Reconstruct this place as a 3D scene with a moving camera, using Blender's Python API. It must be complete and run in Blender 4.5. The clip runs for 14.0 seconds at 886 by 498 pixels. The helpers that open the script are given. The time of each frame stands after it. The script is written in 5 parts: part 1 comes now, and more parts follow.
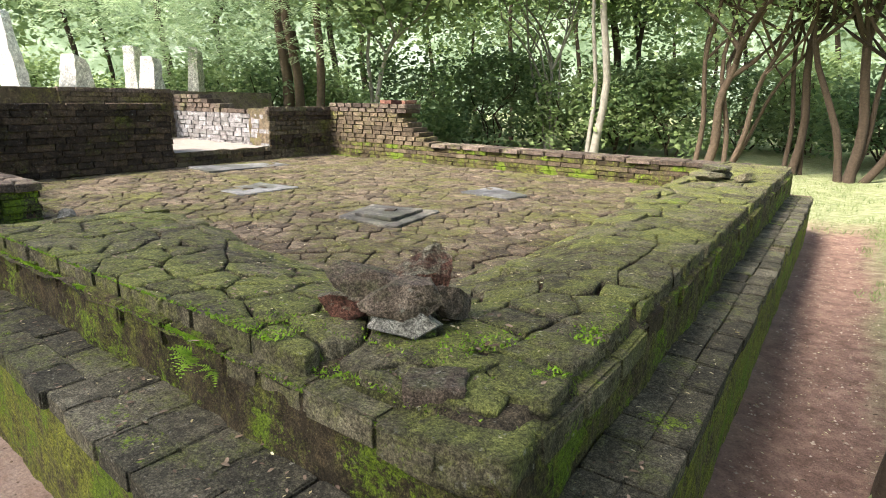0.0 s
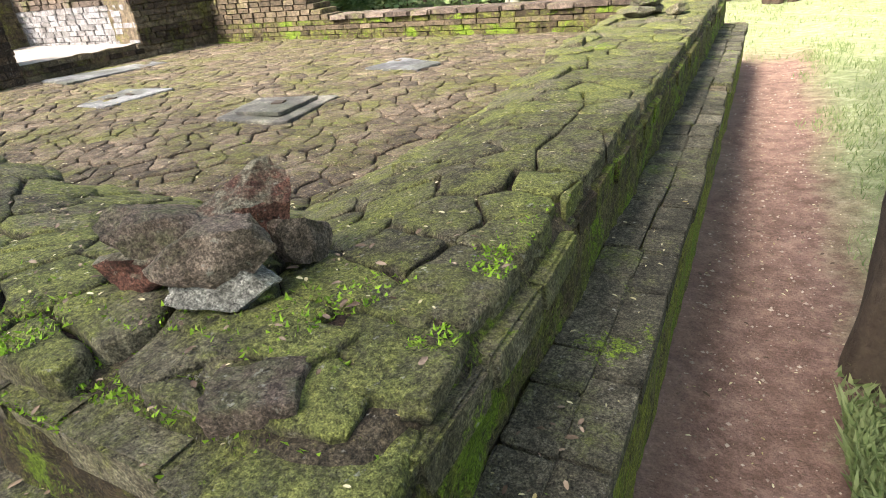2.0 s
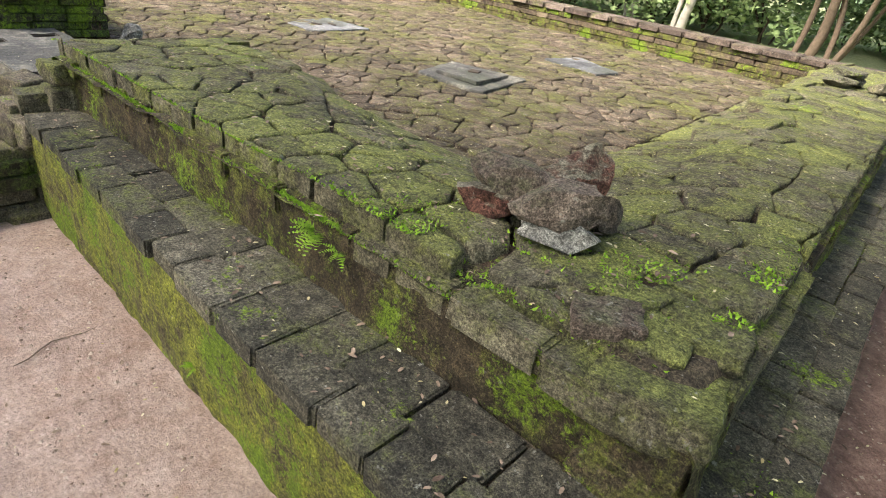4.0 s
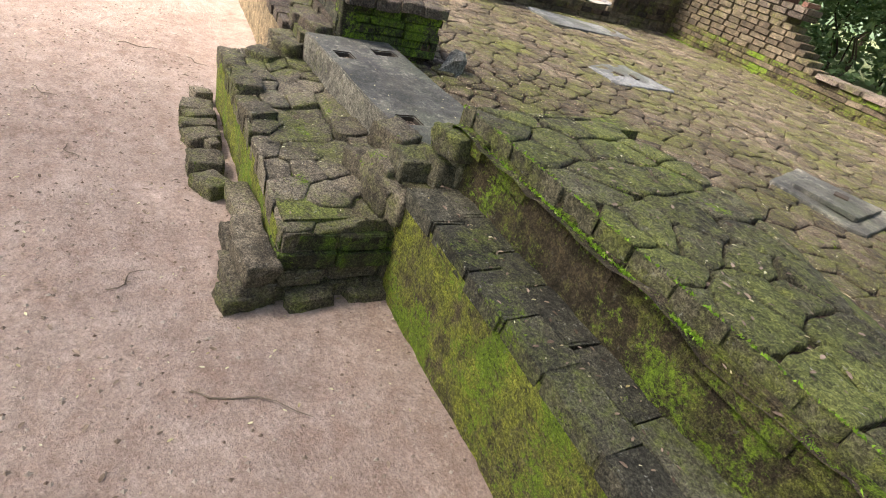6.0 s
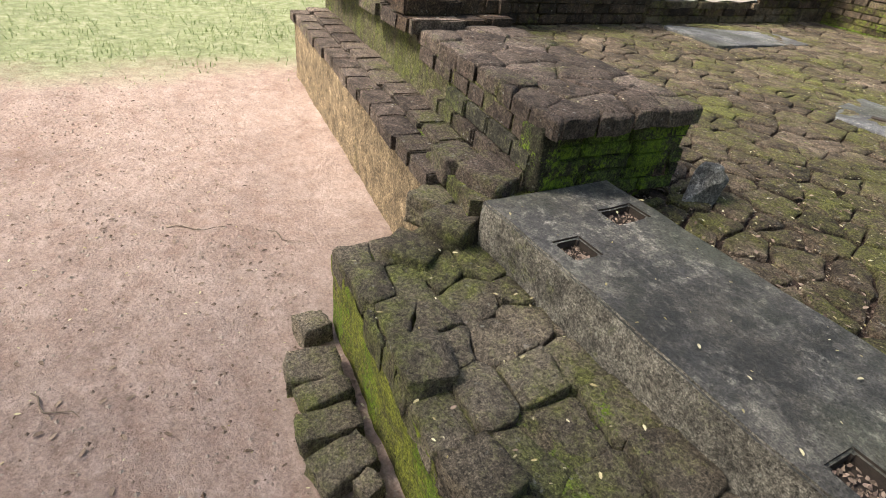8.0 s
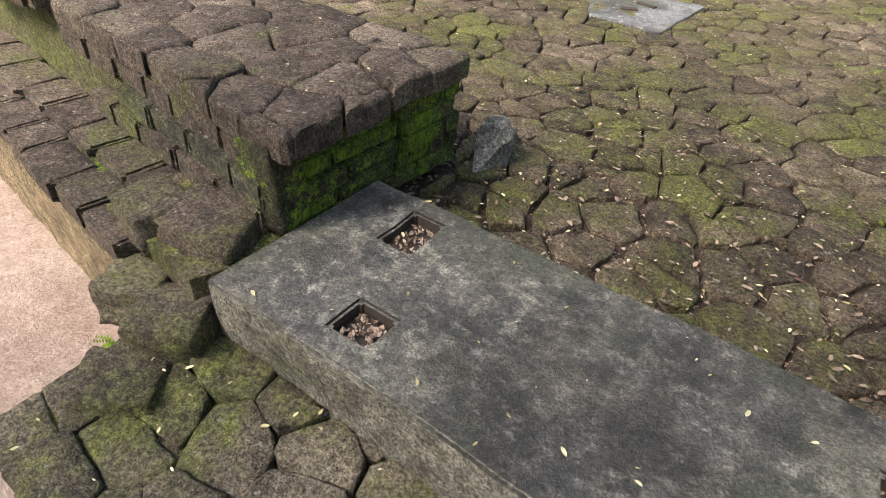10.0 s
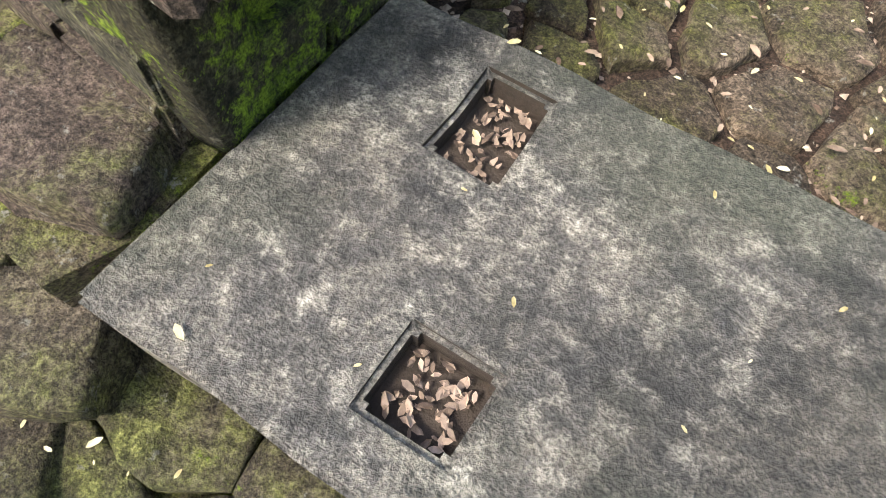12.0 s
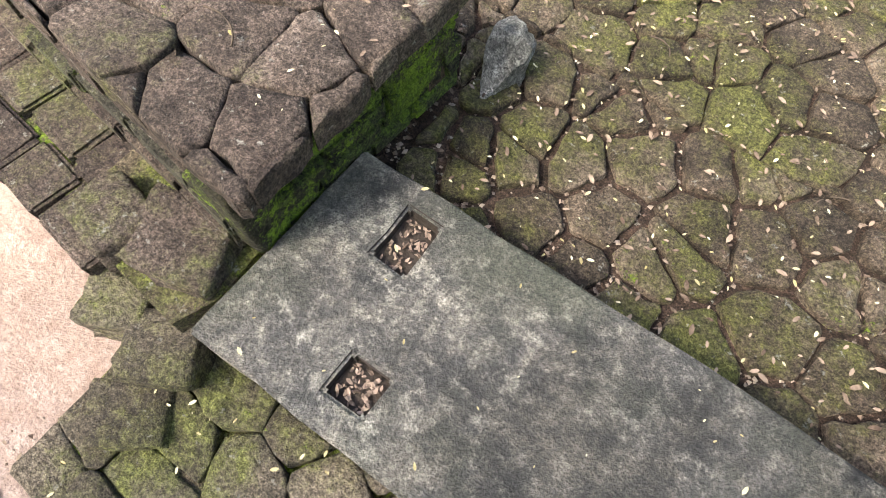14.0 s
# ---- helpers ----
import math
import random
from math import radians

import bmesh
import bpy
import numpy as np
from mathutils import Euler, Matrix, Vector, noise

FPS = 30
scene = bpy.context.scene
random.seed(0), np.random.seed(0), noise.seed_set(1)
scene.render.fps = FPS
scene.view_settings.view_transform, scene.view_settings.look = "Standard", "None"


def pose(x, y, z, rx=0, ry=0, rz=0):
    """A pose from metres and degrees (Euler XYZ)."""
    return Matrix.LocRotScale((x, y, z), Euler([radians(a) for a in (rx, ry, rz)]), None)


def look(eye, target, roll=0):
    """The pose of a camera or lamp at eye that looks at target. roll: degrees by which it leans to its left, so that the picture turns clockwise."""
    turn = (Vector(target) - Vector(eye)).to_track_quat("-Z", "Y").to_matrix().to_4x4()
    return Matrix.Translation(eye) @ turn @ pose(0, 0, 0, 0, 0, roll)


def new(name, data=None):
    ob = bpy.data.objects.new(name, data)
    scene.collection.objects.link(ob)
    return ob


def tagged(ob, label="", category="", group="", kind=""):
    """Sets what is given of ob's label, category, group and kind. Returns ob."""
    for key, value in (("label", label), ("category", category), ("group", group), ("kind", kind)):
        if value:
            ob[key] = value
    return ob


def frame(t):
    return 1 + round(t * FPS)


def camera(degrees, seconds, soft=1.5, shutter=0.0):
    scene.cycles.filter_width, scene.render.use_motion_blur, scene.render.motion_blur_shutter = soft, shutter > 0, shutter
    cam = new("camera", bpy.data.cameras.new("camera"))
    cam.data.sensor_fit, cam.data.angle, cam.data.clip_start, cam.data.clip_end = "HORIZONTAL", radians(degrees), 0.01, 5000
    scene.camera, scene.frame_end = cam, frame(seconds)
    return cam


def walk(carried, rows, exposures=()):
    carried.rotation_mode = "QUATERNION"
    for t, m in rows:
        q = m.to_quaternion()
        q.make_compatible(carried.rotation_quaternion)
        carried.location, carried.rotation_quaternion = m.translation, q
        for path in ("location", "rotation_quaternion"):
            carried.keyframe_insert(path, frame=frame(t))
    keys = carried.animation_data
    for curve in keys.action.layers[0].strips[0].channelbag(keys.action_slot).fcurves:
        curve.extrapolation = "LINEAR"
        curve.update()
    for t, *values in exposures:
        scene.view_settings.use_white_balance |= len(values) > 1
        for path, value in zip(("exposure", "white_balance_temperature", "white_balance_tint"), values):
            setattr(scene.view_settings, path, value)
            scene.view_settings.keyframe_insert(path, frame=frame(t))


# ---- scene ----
cam = camera(76.5, 14.0, soft=0.8)
PATH = [
    (0, (0.215, 0.342, 1.537), (-0.904, 1.918, 1.022), 0.9),
    (0.5, (0.239, 0.372, 1.494), (-0.844, 1.926, 0.852), -0.6),
    (1, (0.184, 0.508, 1.426), (-0.851, 2.034, 0.65), -3.1),
    (1.5, (0.104, 0.681, 1.44), (-0.857, 2.206, 0.574), -4.9),
    (2, (0.094, 0.939, 1.432), (-0.796, 2.475, 0.51), -5.9),
    (2.2, (0.091, 1.042, 1.433), (-0.779, 2.581, 0.497), -6.3),
    (4.3, (-0.372, 0.227, 1.545), (-1.499, 1.549, 0.553), 11.8),
    (4.5, (-0.498, 0.199, 1.517), (-1.693, 1.442, 0.504), 12.6),
    (5, (-0.861, 0.168, 1.523), (-2.127, 1.308, 0.476), 14.6),
    (5.5, (-1.263, 0.03, 1.483), (-2.555, 1.141, 0.435), 18.4),
    (6, (-1.723, -0.028, 1.538), (-3.035, 1.045, 0.477), 18.3),
    (6.5, (-2.27, -0.001, 1.527), (-3.635, 0.983, 0.446), 16.3),
    (7, (-2.843, -0.043, 1.497), (-4.253, 0.858, 0.401), 13.9),
    (7.5, (-3.343, 0.079, 1.453), (-4.769, 0.966, 0.367), 11.0),
    (8, (-3.797, 0.193, 1.446), (-5.206, 1.107, 0.359), 7.2),
    (8.5, (-4.038, 0.325, 1.462), (-5.374, 1.355, 0.388), 1.8),
    (9, (-4.05, 0.382, 1.501), (-5.218, 1.624, 0.456), 2.0),
    (9.2, (-4.077, 0.407, 1.494), (-5.156, 1.731, 0.453), 2.7),
    (11.3, (-4.628, 1.244, 1.148), (-5.151, 2.114, -0.576), 3.5),
    (11.5, (-4.692, 1.242, 1.104), (-5.165, 2.047, -0.665), 3.9),
    (12, (-4.759, 1.23, 1.108), (-5.164, 2.013, -0.687), 6.5),
    (12.5, (-4.774, 1.283, 1.293), (-5.091, 1.951, -0.565), 7.9),
    (13, (-4.721, 1.282, 1.626), (-5.056, 1.929, -0.236), 6.4),
    (13.5, (-4.544, 1.227, 1.732), (-4.95, 1.908, -0.105), 4.8),
    (14, (-4.564, 1.243, 1.701), (-5.017, 1.936, -0.12), 3.1),
]
walk(cam, [(t, look(eye, target, roll)) for t, eye, target, roll in PATH],
     exposures=[(0.0, 1.72), (2.2, 2.12), (5.0, 1.74), (6.5, 1.56), (7.5, 1.3), (9.2, 1.22), (11.4, 2.15), (14.0, 2.15)])

# ---- world and sun ----
SUN_ELEV, SUN_AZ = radians(50), radians(205)   # azimuth clockwise from +y
world = bpy.data.worlds.new("sky_world")
scene.world = world
world.use_nodes = True
wn = world.node_tree
bg = wn.nodes["Background"]
sky = wn.nodes.new("ShaderNodeTexSky")
sky.sky_type = "NISHITA"
sky.sun_disc = False
sky.sun_elevation, sky.sun_rotation = SUN_ELEV, SUN_AZ
sky.air_density, sky.dust_density, sky.ozone_density = 1.0, 4.0, 1.0
wn.links.new(sky.outputs[0], bg.inputs[0])
bg.inputs[1].default_value = 0.15
sun_dir = Vector((math.sin(SUN_AZ) * math.cos(SUN_ELEV), math.cos(SUN_AZ) * math.cos(SUN_ELEV), math.sin(SUN_ELEV)))
sun = new("sun", bpy.data.lights.new("sun", "SUN"))
sun.data.energy, sun.data.angle, sun.data.color = 4.0, radians(14), (1.0, 0.94, 0.83)
sun.matrix_world = look(sun_dir * 60, (0, 0, 0))


# ---- materials ----

def ramp(nt, fac, stops):
    n = nt.nodes.new("ShaderNodeValToRGB")
    el = n.color_ramp.elements
    while len(el) < len(stops):
        el.new(0.5)
    for e, (p, c) in zip(el, stops):
        e.position = p
        e.color = (c, c, c, 1) if isinstance(c, float) else (*c, 1)
    nt.links.new(fac, n.inputs[0])
    return n.outputs[0]


def noise_tex(nt, vec, scale, detail=5.0, rough=0.6):
    n = nt.nodes.new("ShaderNodeTexNoise")
    n.inputs["Scale"].default_value, n.inputs["Detail"].default_value, n.inputs["Roughness"].default_value = scale, detail, rough
    nt.links.new(vec, n.inputs["Vector"])
    return n.outputs["Fac"]


def mix(nt, fac, a, b, mode="MIX"):
    n = nt.nodes.new("ShaderNodeMix")
    n.data_type, n.blend_type = "RGBA", mode
    for sock, v in ((n.inputs[0], fac), (n.inputs[6], a), (n.inputs[7], b)):
        if isinstance(v, (int, float)):
            sock.default_value = v if sock.type == "VALUE" else (v, v, v, 1)
        elif isinstance(v, tuple):
            sock.default_value = (*v, 1)
        else:
            nt.links.new(v, sock)
    return n.outputs[2]


def math_node(nt, op, a, b=0.0):
    n = nt.nodes.new("ShaderNodeMath")
    n.operation = op
    for sock, v in zip(n.inputs, (a, b)):
        if isinstance(v, (int, float)):
            sock.default_value = v
        else:
            nt.links.new(v, sock)
    return n.outputs[0]


def base_mat(name, rough=0.9, spec=0.25):
    m = bpy.data.materials.new(name)
    m.use_nodes = True
    nt = m.node_tree
    b = nt.nodes["Principled BSDF"]
    b.inputs["Roughness"].default_value = rough
    b.inputs["Specular IOR Level"].default_value = spec
    g = nt.nodes.new("ShaderNodeNewGeometry")
    return m, nt, b, g


def bump(nt, b, parts, strength=0.6, distance=0.01):
    h = parts[0][0]
    h = math_node(nt, "MULTIPLY", h, parts[0][1])
    for p, w in parts[1:]:
        h = math_node(nt, "ADD", h, math_node(nt, "MULTIPLY", p, w))
    n = nt.nodes.new("ShaderNodeBump")
    n.inputs["Strength"].default_value, n.inputs["Distance"].default_value = strength, distance
    nt.links.new(h, n.inputs["Height"])
    nt.links.new(n.outputs[0], b.inputs["Normal"])


def stone_mat(name, dark, mid, light, moss_a, moss_b, moss=0.5, moss_scale=2.2, top_moss=0.0, lichen=0.35, streak=False, rough=0.92, bright=0.0):
    """Weathered brick or stone: three tones, moss in patches, pale lichen specks."""
    m, nt, b, g = base_mat(name, rough)
    pos = g.outputs["Position"]
    info = nt.nodes.new("ShaderNodeObjectInfo")
    rnd = math_node(nt, "FRACT", math_node(nt, "ADD", info.outputs["Random"], g.outputs["Random Per Island"]))
    big = noise_tex(nt, pos, moss_scale, 6, 0.65)
    mid_n = noise_tex(nt, pos, 22, 6, 0.7)
    fine = noise_tex(nt, pos, 230, 5, 0.75)
    if streak:
        mp = nt.nodes.new("ShaderNodeMapping")
        mp.inputs["Scale"].default_value = (5.0, 5.0, 1.6)
        nt.links.new(pos, mp.inputs[0])
        big = math_node(nt, "ADD", math_node(nt, "MULTIPLY", big, 0.45), math_node(nt, "MULTIPLY", noise_tex(nt, mp.outputs[0], 2.2, 7, 0.7), 0.55))
    tone = math_node(nt, "ADD", math_node(nt, "MULTIPLY", mid_n, 0.7), math_node(nt, "MULTIPLY", rnd, 0.3))
    col = ramp(nt, tone, [(0.28, dark), (0.5, mid), (0.72, light)])
    grain = ramp(nt, fine, [(0.38, 0.45), (0.62, 1.7)])
    col = mix(nt, 1.0, col, grain, "MULTIPLY")
    col = mix(nt, 1.0, col, ramp(nt, noise_tex(nt, pos, 10, 8, 0.75), [(0.34, 0.5), (0.5, 1.0), (0.66, 1.7)]), "MULTIPLY")
    mm = math_node(nt, "ADD", math_node(nt, "MULTIPLY", big, 0.62), math_node(nt, "MULTIPLY", mid_n, 0.38))
    mm = math_node(nt, "ADD", mm, math_node(nt, "MULTIPLY", math_node(nt, "SUBTRACT", fine, 0.5), 0.28))
    mm = math_node(nt, "ADD", mm, math_node(nt, "MULTIPLY", math_node(nt, "SUBTRACT", rnd, 0.5), 0.07))
    if top_moss:
        sx = nt.nodes.new("ShaderNodeSeparateXYZ")
        nt.links.new(g.outputs["Normal"], sx.inputs[0])
        mm = math_node(nt, "ADD", mm, math_node(nt, "MULTIPLY", sx.outputs[2], top_moss))
    lo = 0.74 - 0.5 * moss
    mask = ramp(nt, mm, [(lo + 0.02, 0.0), (lo + 0.15, 1.0)])
    mosscol = mix(nt, ramp(nt, mid_n, [(0.35, 0.0), (0.68, 1.0)]), moss_a, moss_b)
    mosscol = mix(nt, 1.0, mosscol, ramp(nt, noise_tex(nt, pos, 260, 5, 0.8), [(0.36, 0.4), (0.64, 1.8)]), "MULTIPLY")
    col = mix(nt, mask, col, mosscol)
    mottle = noise_tex(nt, pos, 95, 6, 0.8)
    col = mix(nt, 1.0, col, ramp(nt, mottle, [(0.40, 0.5), (0.5, 1.0), (0.60, 1.75)]), "MULTIPLY")
    clump_n = noise_tex(nt, pos, 48, 6, 0.8)
    if bright:
        where = math_node(nt, "ADD", math_node(nt, "MULTIPLY", noise_tex(nt, pos, 3.4, 5, 0.65), 0.6), math_node(nt, "MULTIPLY", clump_n, 0.4))
        bm_mask = ramp(nt, where, [(0.64 - 0.2 * bright, 0.0), (0.69 - 0.2 * bright, 1.0)])
        lush = mix(nt, ramp(nt, clump_n, [(0.36, 0.0), (0.62, 1.0)]), (0.055, 0.095, 0.008), (0.19, 0.27, 0.022))
        lush = mix(nt, 1.0, lush, ramp(nt, fine, [(0.38, 0.45), (0.62, 1.6)]), "MULTIPLY")
        col = mix(nt, bm_mask, col, lush)
    if lichen:
        lm = ramp(nt, noise_tex(nt, pos, 36, 5, 0.7), [(0.62, 0.0), (0.70, min(1.0, lichen * 1.8))])
        col = mix(nt, lm, col, (0.38, 0.365, 0.31))
    pit_n = noise_tex(nt, pos, 75, 3, 0.6)
    col = mix(nt, 1.0, col, ramp(nt, pit_n, [(0.28, 0.3), (0.40, 1.0)]), "MULTIPLY")
    nt.links.new(col, b.inputs["Base Color"])
    bump(nt, b, [(mid_n, 0.8), (fine, 0.35), (mask, 0.3), (pit_n, 0.5), (mottle, 0.45), (clump_n, 0.3)], 1.0, 0.018)
    return m


MOSS_DULL, MOSS_OLIVE, MOSS_LIME, MOSS_GREEN = (0.068, 0.076, 0.024), (0.118, 0.125, 0.036), (0.20, 0.205, 0.03), (0.10, 0.21, 0.018)
M_PAVE = stone_mat("paving_stone", (0.038, 0.028, 0.020), (0.098, 0.073, 0.051), (0.19, 0.145, 0.107), (0.066, 0.067, 0.022), (0.122, 0.118, 0.033), 0.50, 1.8, 0.05, 0.4, bright=0.14)
M_BORDER = stone_mat("border_stone", (0.052, 0.045, 0.03), (0.12, 0.104, 0.069), (0.21, 0.185, 0.13), (0.090, 0.098, 0.031), (0.165, 0.17, 0.048), 0.58, 2.4, 0.06, 0.4, bright=0.22)
M_LEDGE = stone_mat("ledge_brick", (0.034, 0.031, 0.023), (0.083, 0.074, 0.053), (0.17, 0.15, 0.112), (0.072, 0.084, 0.026), (0.125, 0.14, 0.034), 0.50, 2.5, 0.0, 0.45, bright=0.25)
M_STEP = stone_mat("step_brick", (0.066, 0.053, 0.038), (0.145, 0.118, 0.086), (0.25, 0.205, 0.155), (0.085, 0.088, 0.03), (0.145, 0.148, 0.046), 0.58, 2.5, 0.0, 0.3, bright=0.14)
M_FACE = stone_mat("mossy_wall_face", (0.045, 0.036, 0.02), (0.085, 0.066, 0.038), (0.14, 0.105, 0.06), (0.125, 0.14, 0.02), MOSS_LIME, 0.68, 3.0, 0.0, 0.15, streak=True, bright=0.6)
M_FACE2 = stone_mat("dark_mossy_face", (0.028, 0.020, 0.012), (0.062, 0.045, 0.026), (0.11, 0.084, 0.047), (0.082, 0.092, 0.02), (0.15, 0.16, 0.027), 0.58, 3.6, 0.0, 0.15, streak=True, bright=0.62)
M_GREENFACE = stone_mat("green_moss_brick", (0.025, 0.022, 0.014), (0.05, 0.045, 0.025), (0.08, 0.07, 0.04), (0.06, 0.09, 0.015), (0.11, 0.17, 0.02), 0.58, 5.0, 0.0, 0.1, bright=0.66)
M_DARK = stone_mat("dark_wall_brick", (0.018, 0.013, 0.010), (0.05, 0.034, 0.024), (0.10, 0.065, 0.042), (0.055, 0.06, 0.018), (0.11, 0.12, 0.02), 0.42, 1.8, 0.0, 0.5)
M_WALL = stone_mat("brown_wall_brick", (0.045, 0.033, 0.023), (0.095, 0.071, 0.047), (0.16, 0.125, 0.085), (0.085, 0.085, 0.025), (0.15, 0.14, 0.035), 0.52, 1.6, 0.0, 0.35)
M_PALEWALL = stone_mat("pale_limewashed_brick", (0.12, 0.108, 0.105), (0.19, 0.18, 0.183), (0.26, 0.25, 0.258), (0.11, 0.10, 0.09), (0.16, 0.15, 0.137), 0.25, 1.6, 0.0, 0.15)
M_TOP = stone_mat("wall_top_brick", (0.044, 0.032, 0.026), (0.098, 0.073, 0.058), (0.175, 0.135, 0.11), (0.072, 0.076, 0.03), (0.125, 0.128, 0.042), 0.46, 2.5, 0.0, 0.45, bright=0.08)
M_LEFTFACE = stone_mat("earthy_wall_face", (0.10, 0.07, 0.04), (0.19, 0.14, 0.085), (0.30, 0.22, 0.14), (0.11, 0.10, 0.03), (0.17, 0.15, 0.04), 0.42, 2.5, 0.0, 0.1, streak=True)
M_RED = stone_mat("broken_red_brick", (0.065, 0.028, 0.021), (0.15, 0.068, 0.050), (0.24, 0.13, 0.098), (0.09, 0.078, 0.05), (0.19, 0.17, 0.13), 0.38, 6.0, 0.22, 0.4)
M_GREY = stone_mat("grey_rock", (0.08, 0.075, 0.066), (0.19, 0.18, 0.16), (0.36, 0.345, 0.315), (0.11, 0.12, 0.055), (0.16, 0.16, 0.09), 0.22, 6.0, 0.0, 0.4)
M_ROCK = stone_mat("brown_rock", (0.042, 0.031, 0.024), (0.10, 0.074, 0.058), (0.19, 0.15, 0.122), (0.075, 0.072, 0.038), (0.13, 0.125, 0.07), 0.38, 6.0, 0.08, 0.4)
M_EARTH = stone_mat("mossy_earth", (0.04, 0.03, 0.019), (0.10, 0.078, 0.05), (0.18, 0.145, 0.10), (0.085, 0.09, 0.03), (0.15, 0.165, 0.035), 0.60, 3.0, 0.0, 0.5, bright=0.5)
M_JOINT = stone_mat("dark_joint_soil", (0.03, 0.019, 0.013), (0.075, 0.048, 0.034), (0.14, 0.098, 0.072), MOSS_DULL, MOSS_OLIVE, 0.22, 3.0, 0.0, 0.5)
M_PILLAR = stone_mat("pale_granite", (0.36, 0.33, 0.30), (0.54, 0.52, 0.49), (0.70, 0.68, 0.65), (0.26, 0.20, 0.18), (0.38, 0.32, 0.28), 0.28, 2.5, 0.0, 0.3)


def granite_mat(name, dark, mid, light, rough=0.62):
    m, nt, b, g = base_mat(name, rough, 0.4)
    pos = g.outputs["Position"]
    big, mid_n, fine = noise_tex(nt, pos, 3.2, 7, 0.7), noise_tex(nt, pos, 28, 6, 0.75), noise_tex(nt, pos, 190, 3, 0.7)
    tone = math_node(nt, "ADD", math_node(nt, "MULTIPLY", big, 0.6), math_node(nt, "MULTIPLY", mid_n, 0.4))
    col = ramp(nt, tone, [(0.38, dark), (0.49, mid), (0.58, light)])
    pale = ramp(nt, math_node(nt, "MULTIPLY", noise_tex(nt, pos, 5.0, 8, 0.8), mid_n), [(0.27, 0.0), (0.40, 0.6)])
    col = mix(nt, pale, col, (0.37, 0.345, 0.29))
    stain = ramp(nt, noise_tex(nt, pos, 2.6, 6, 0.65), [(0.44, 0.5), (0.56, 1.12)])
    col = mix(nt, 1.0, col, stain, "MULTIPLY")
    col = mix(nt, ramp(nt, noise_tex(nt, pos, 1.9, 5, 0.6), [(0.5, 0.0), (0.66, 0.55)]), col, (0.055, 0.060, 0.036))
    col = mix(nt, 1.0, col, ramp(nt, noise_tex(nt, pos, 70, 6, 0.8), [(0.34, 0.6), (0.66, 1.5)]), "MULTIPLY")
    col = mix(nt, 1.0, col, ramp(nt, fine, [(0.3, 0.4), (0.7, 1.6)]), "MULTIPLY")
    nt.links.new(col, b.inputs["Base Color"])
    nt.links.new(ramp(nt, mid_n, [(0.3, rough - 0.12), (0.7, rough + 0.2)]), b.inputs["Roughness"])
    bump(nt, b, [(mid_n, 1.0), (fine, 0.45)], 1.0, 0.016)
    return m


M_SLAB = granite_mat("dark_granite", (0.027, 0.026, 0.026), (0.070, 0.065, 0.058), (0.165, 0.148, 0.122), 0.68)
M_SLAB_SIDE = stone_mat("rough_slab_side", (0.05, 0.042, 0.034), (0.105, 0.092, 0.075), (0.19, 0.17, 0.14), MOSS_DULL, MOSS_OLIVE, 0.3, 3.0, 0.0, 0.5)
M_PLATE = granite_mat("grey_granite", (0.055, 0.055, 0.060), (0.105, 0.104, 0.110), (0.17, 0.168, 0.17), 0.75)


def plain_mat(name, a, c, scale=20.0, rough=0.85, bumps=0.5, trans=0.0):
    m, nt, b, g = base_mat(name, rough)
    n1 = noise_tex(nt, g.outputs["Position"], scale, 6, 0.7)
    rnd = g.outputs["Random Per Island"]
    col = mix(nt, ramp(nt, math_node(nt, "ADD", math_node(nt, "MULTIPLY", n1, 0.6), math_node(nt, "MULTIPLY", rnd, 0.4)), [(0.3, 0.0), (0.7, 1.0)]), a, c)
    nt.links.new(col, b.inputs["Base Color"])
    if trans:
        t = nt.nodes.new("ShaderNodeBsdfTranslucent")
        nt.links.new(col, t.inputs["Color"])
        ms = nt.nodes.new("ShaderNodeMixShader")
        ms.inputs[0].default_value = trans
        out = nt.nodes["Material Output"]
        nt.links.new(b.outputs[0], ms.inputs[1])
        nt.links.new(t.outputs[0], ms.inputs[2])
        nt.links.new(ms.outputs[0], out.inputs[0])
    elif bumps:
        bump(nt, b, [(n1, 1.0)], bumps, 0.02)
    return m


M_BARK = plain_mat("brown_bark", (0.04, 0.029, 0.021), (0.135, 0.098, 0.07), 16.0, 0.95, 1.0)
M_BARK_PALE = plain_mat("pale_bark", (0.12, 0.105, 0.088), (0.33, 0.305, 0.27), 9.0, 0.9, 0.8)
M_BARK_DARK = plain_mat("dark_bark", (0.022, 0.015, 0.01), (0.085, 0.062, 0.045), 26.0, 0.95, 1.0)
M_LEAF = plain_mat("green_leaves", (0.15, 0.22, 0.09), (0.36, 0.45, 0.21), 1.2, 0.5, 0, 0.55)
M_LEAF_LIGHT = plain_mat("light_feathery_leaves", (0.26, 0.36, 0.20), (0.47, 0.57, 0.36), 1.5, 0.55, 0, 0.55)
M_LEAF_DEEP = plain_mat("deep_green_leaves", (0.09, 0.15, 0.07), (0.23, 0.31, 0.15), 1.2, 0.5, 0, 0.5)
M_GRASS = plain_mat("grass_blades", (0.12, 0.165, 0.055), (0.27, 0.31, 0.145), 2.0, 0.7, 0, 0.4)
M_LITTER = plain_mat("fallen_leaves", (0.30, 0.24, 0.10), (0.62, 0.56, 0.36), 60.0, 0.8, 0, 0.0)
M_LITTER_BROWN = plain_mat("brown_leaf_litter", (0.07, 0.045, 0.03), (0.30, 0.22, 0.16), 60.0, 0.85, 0, 0.0)
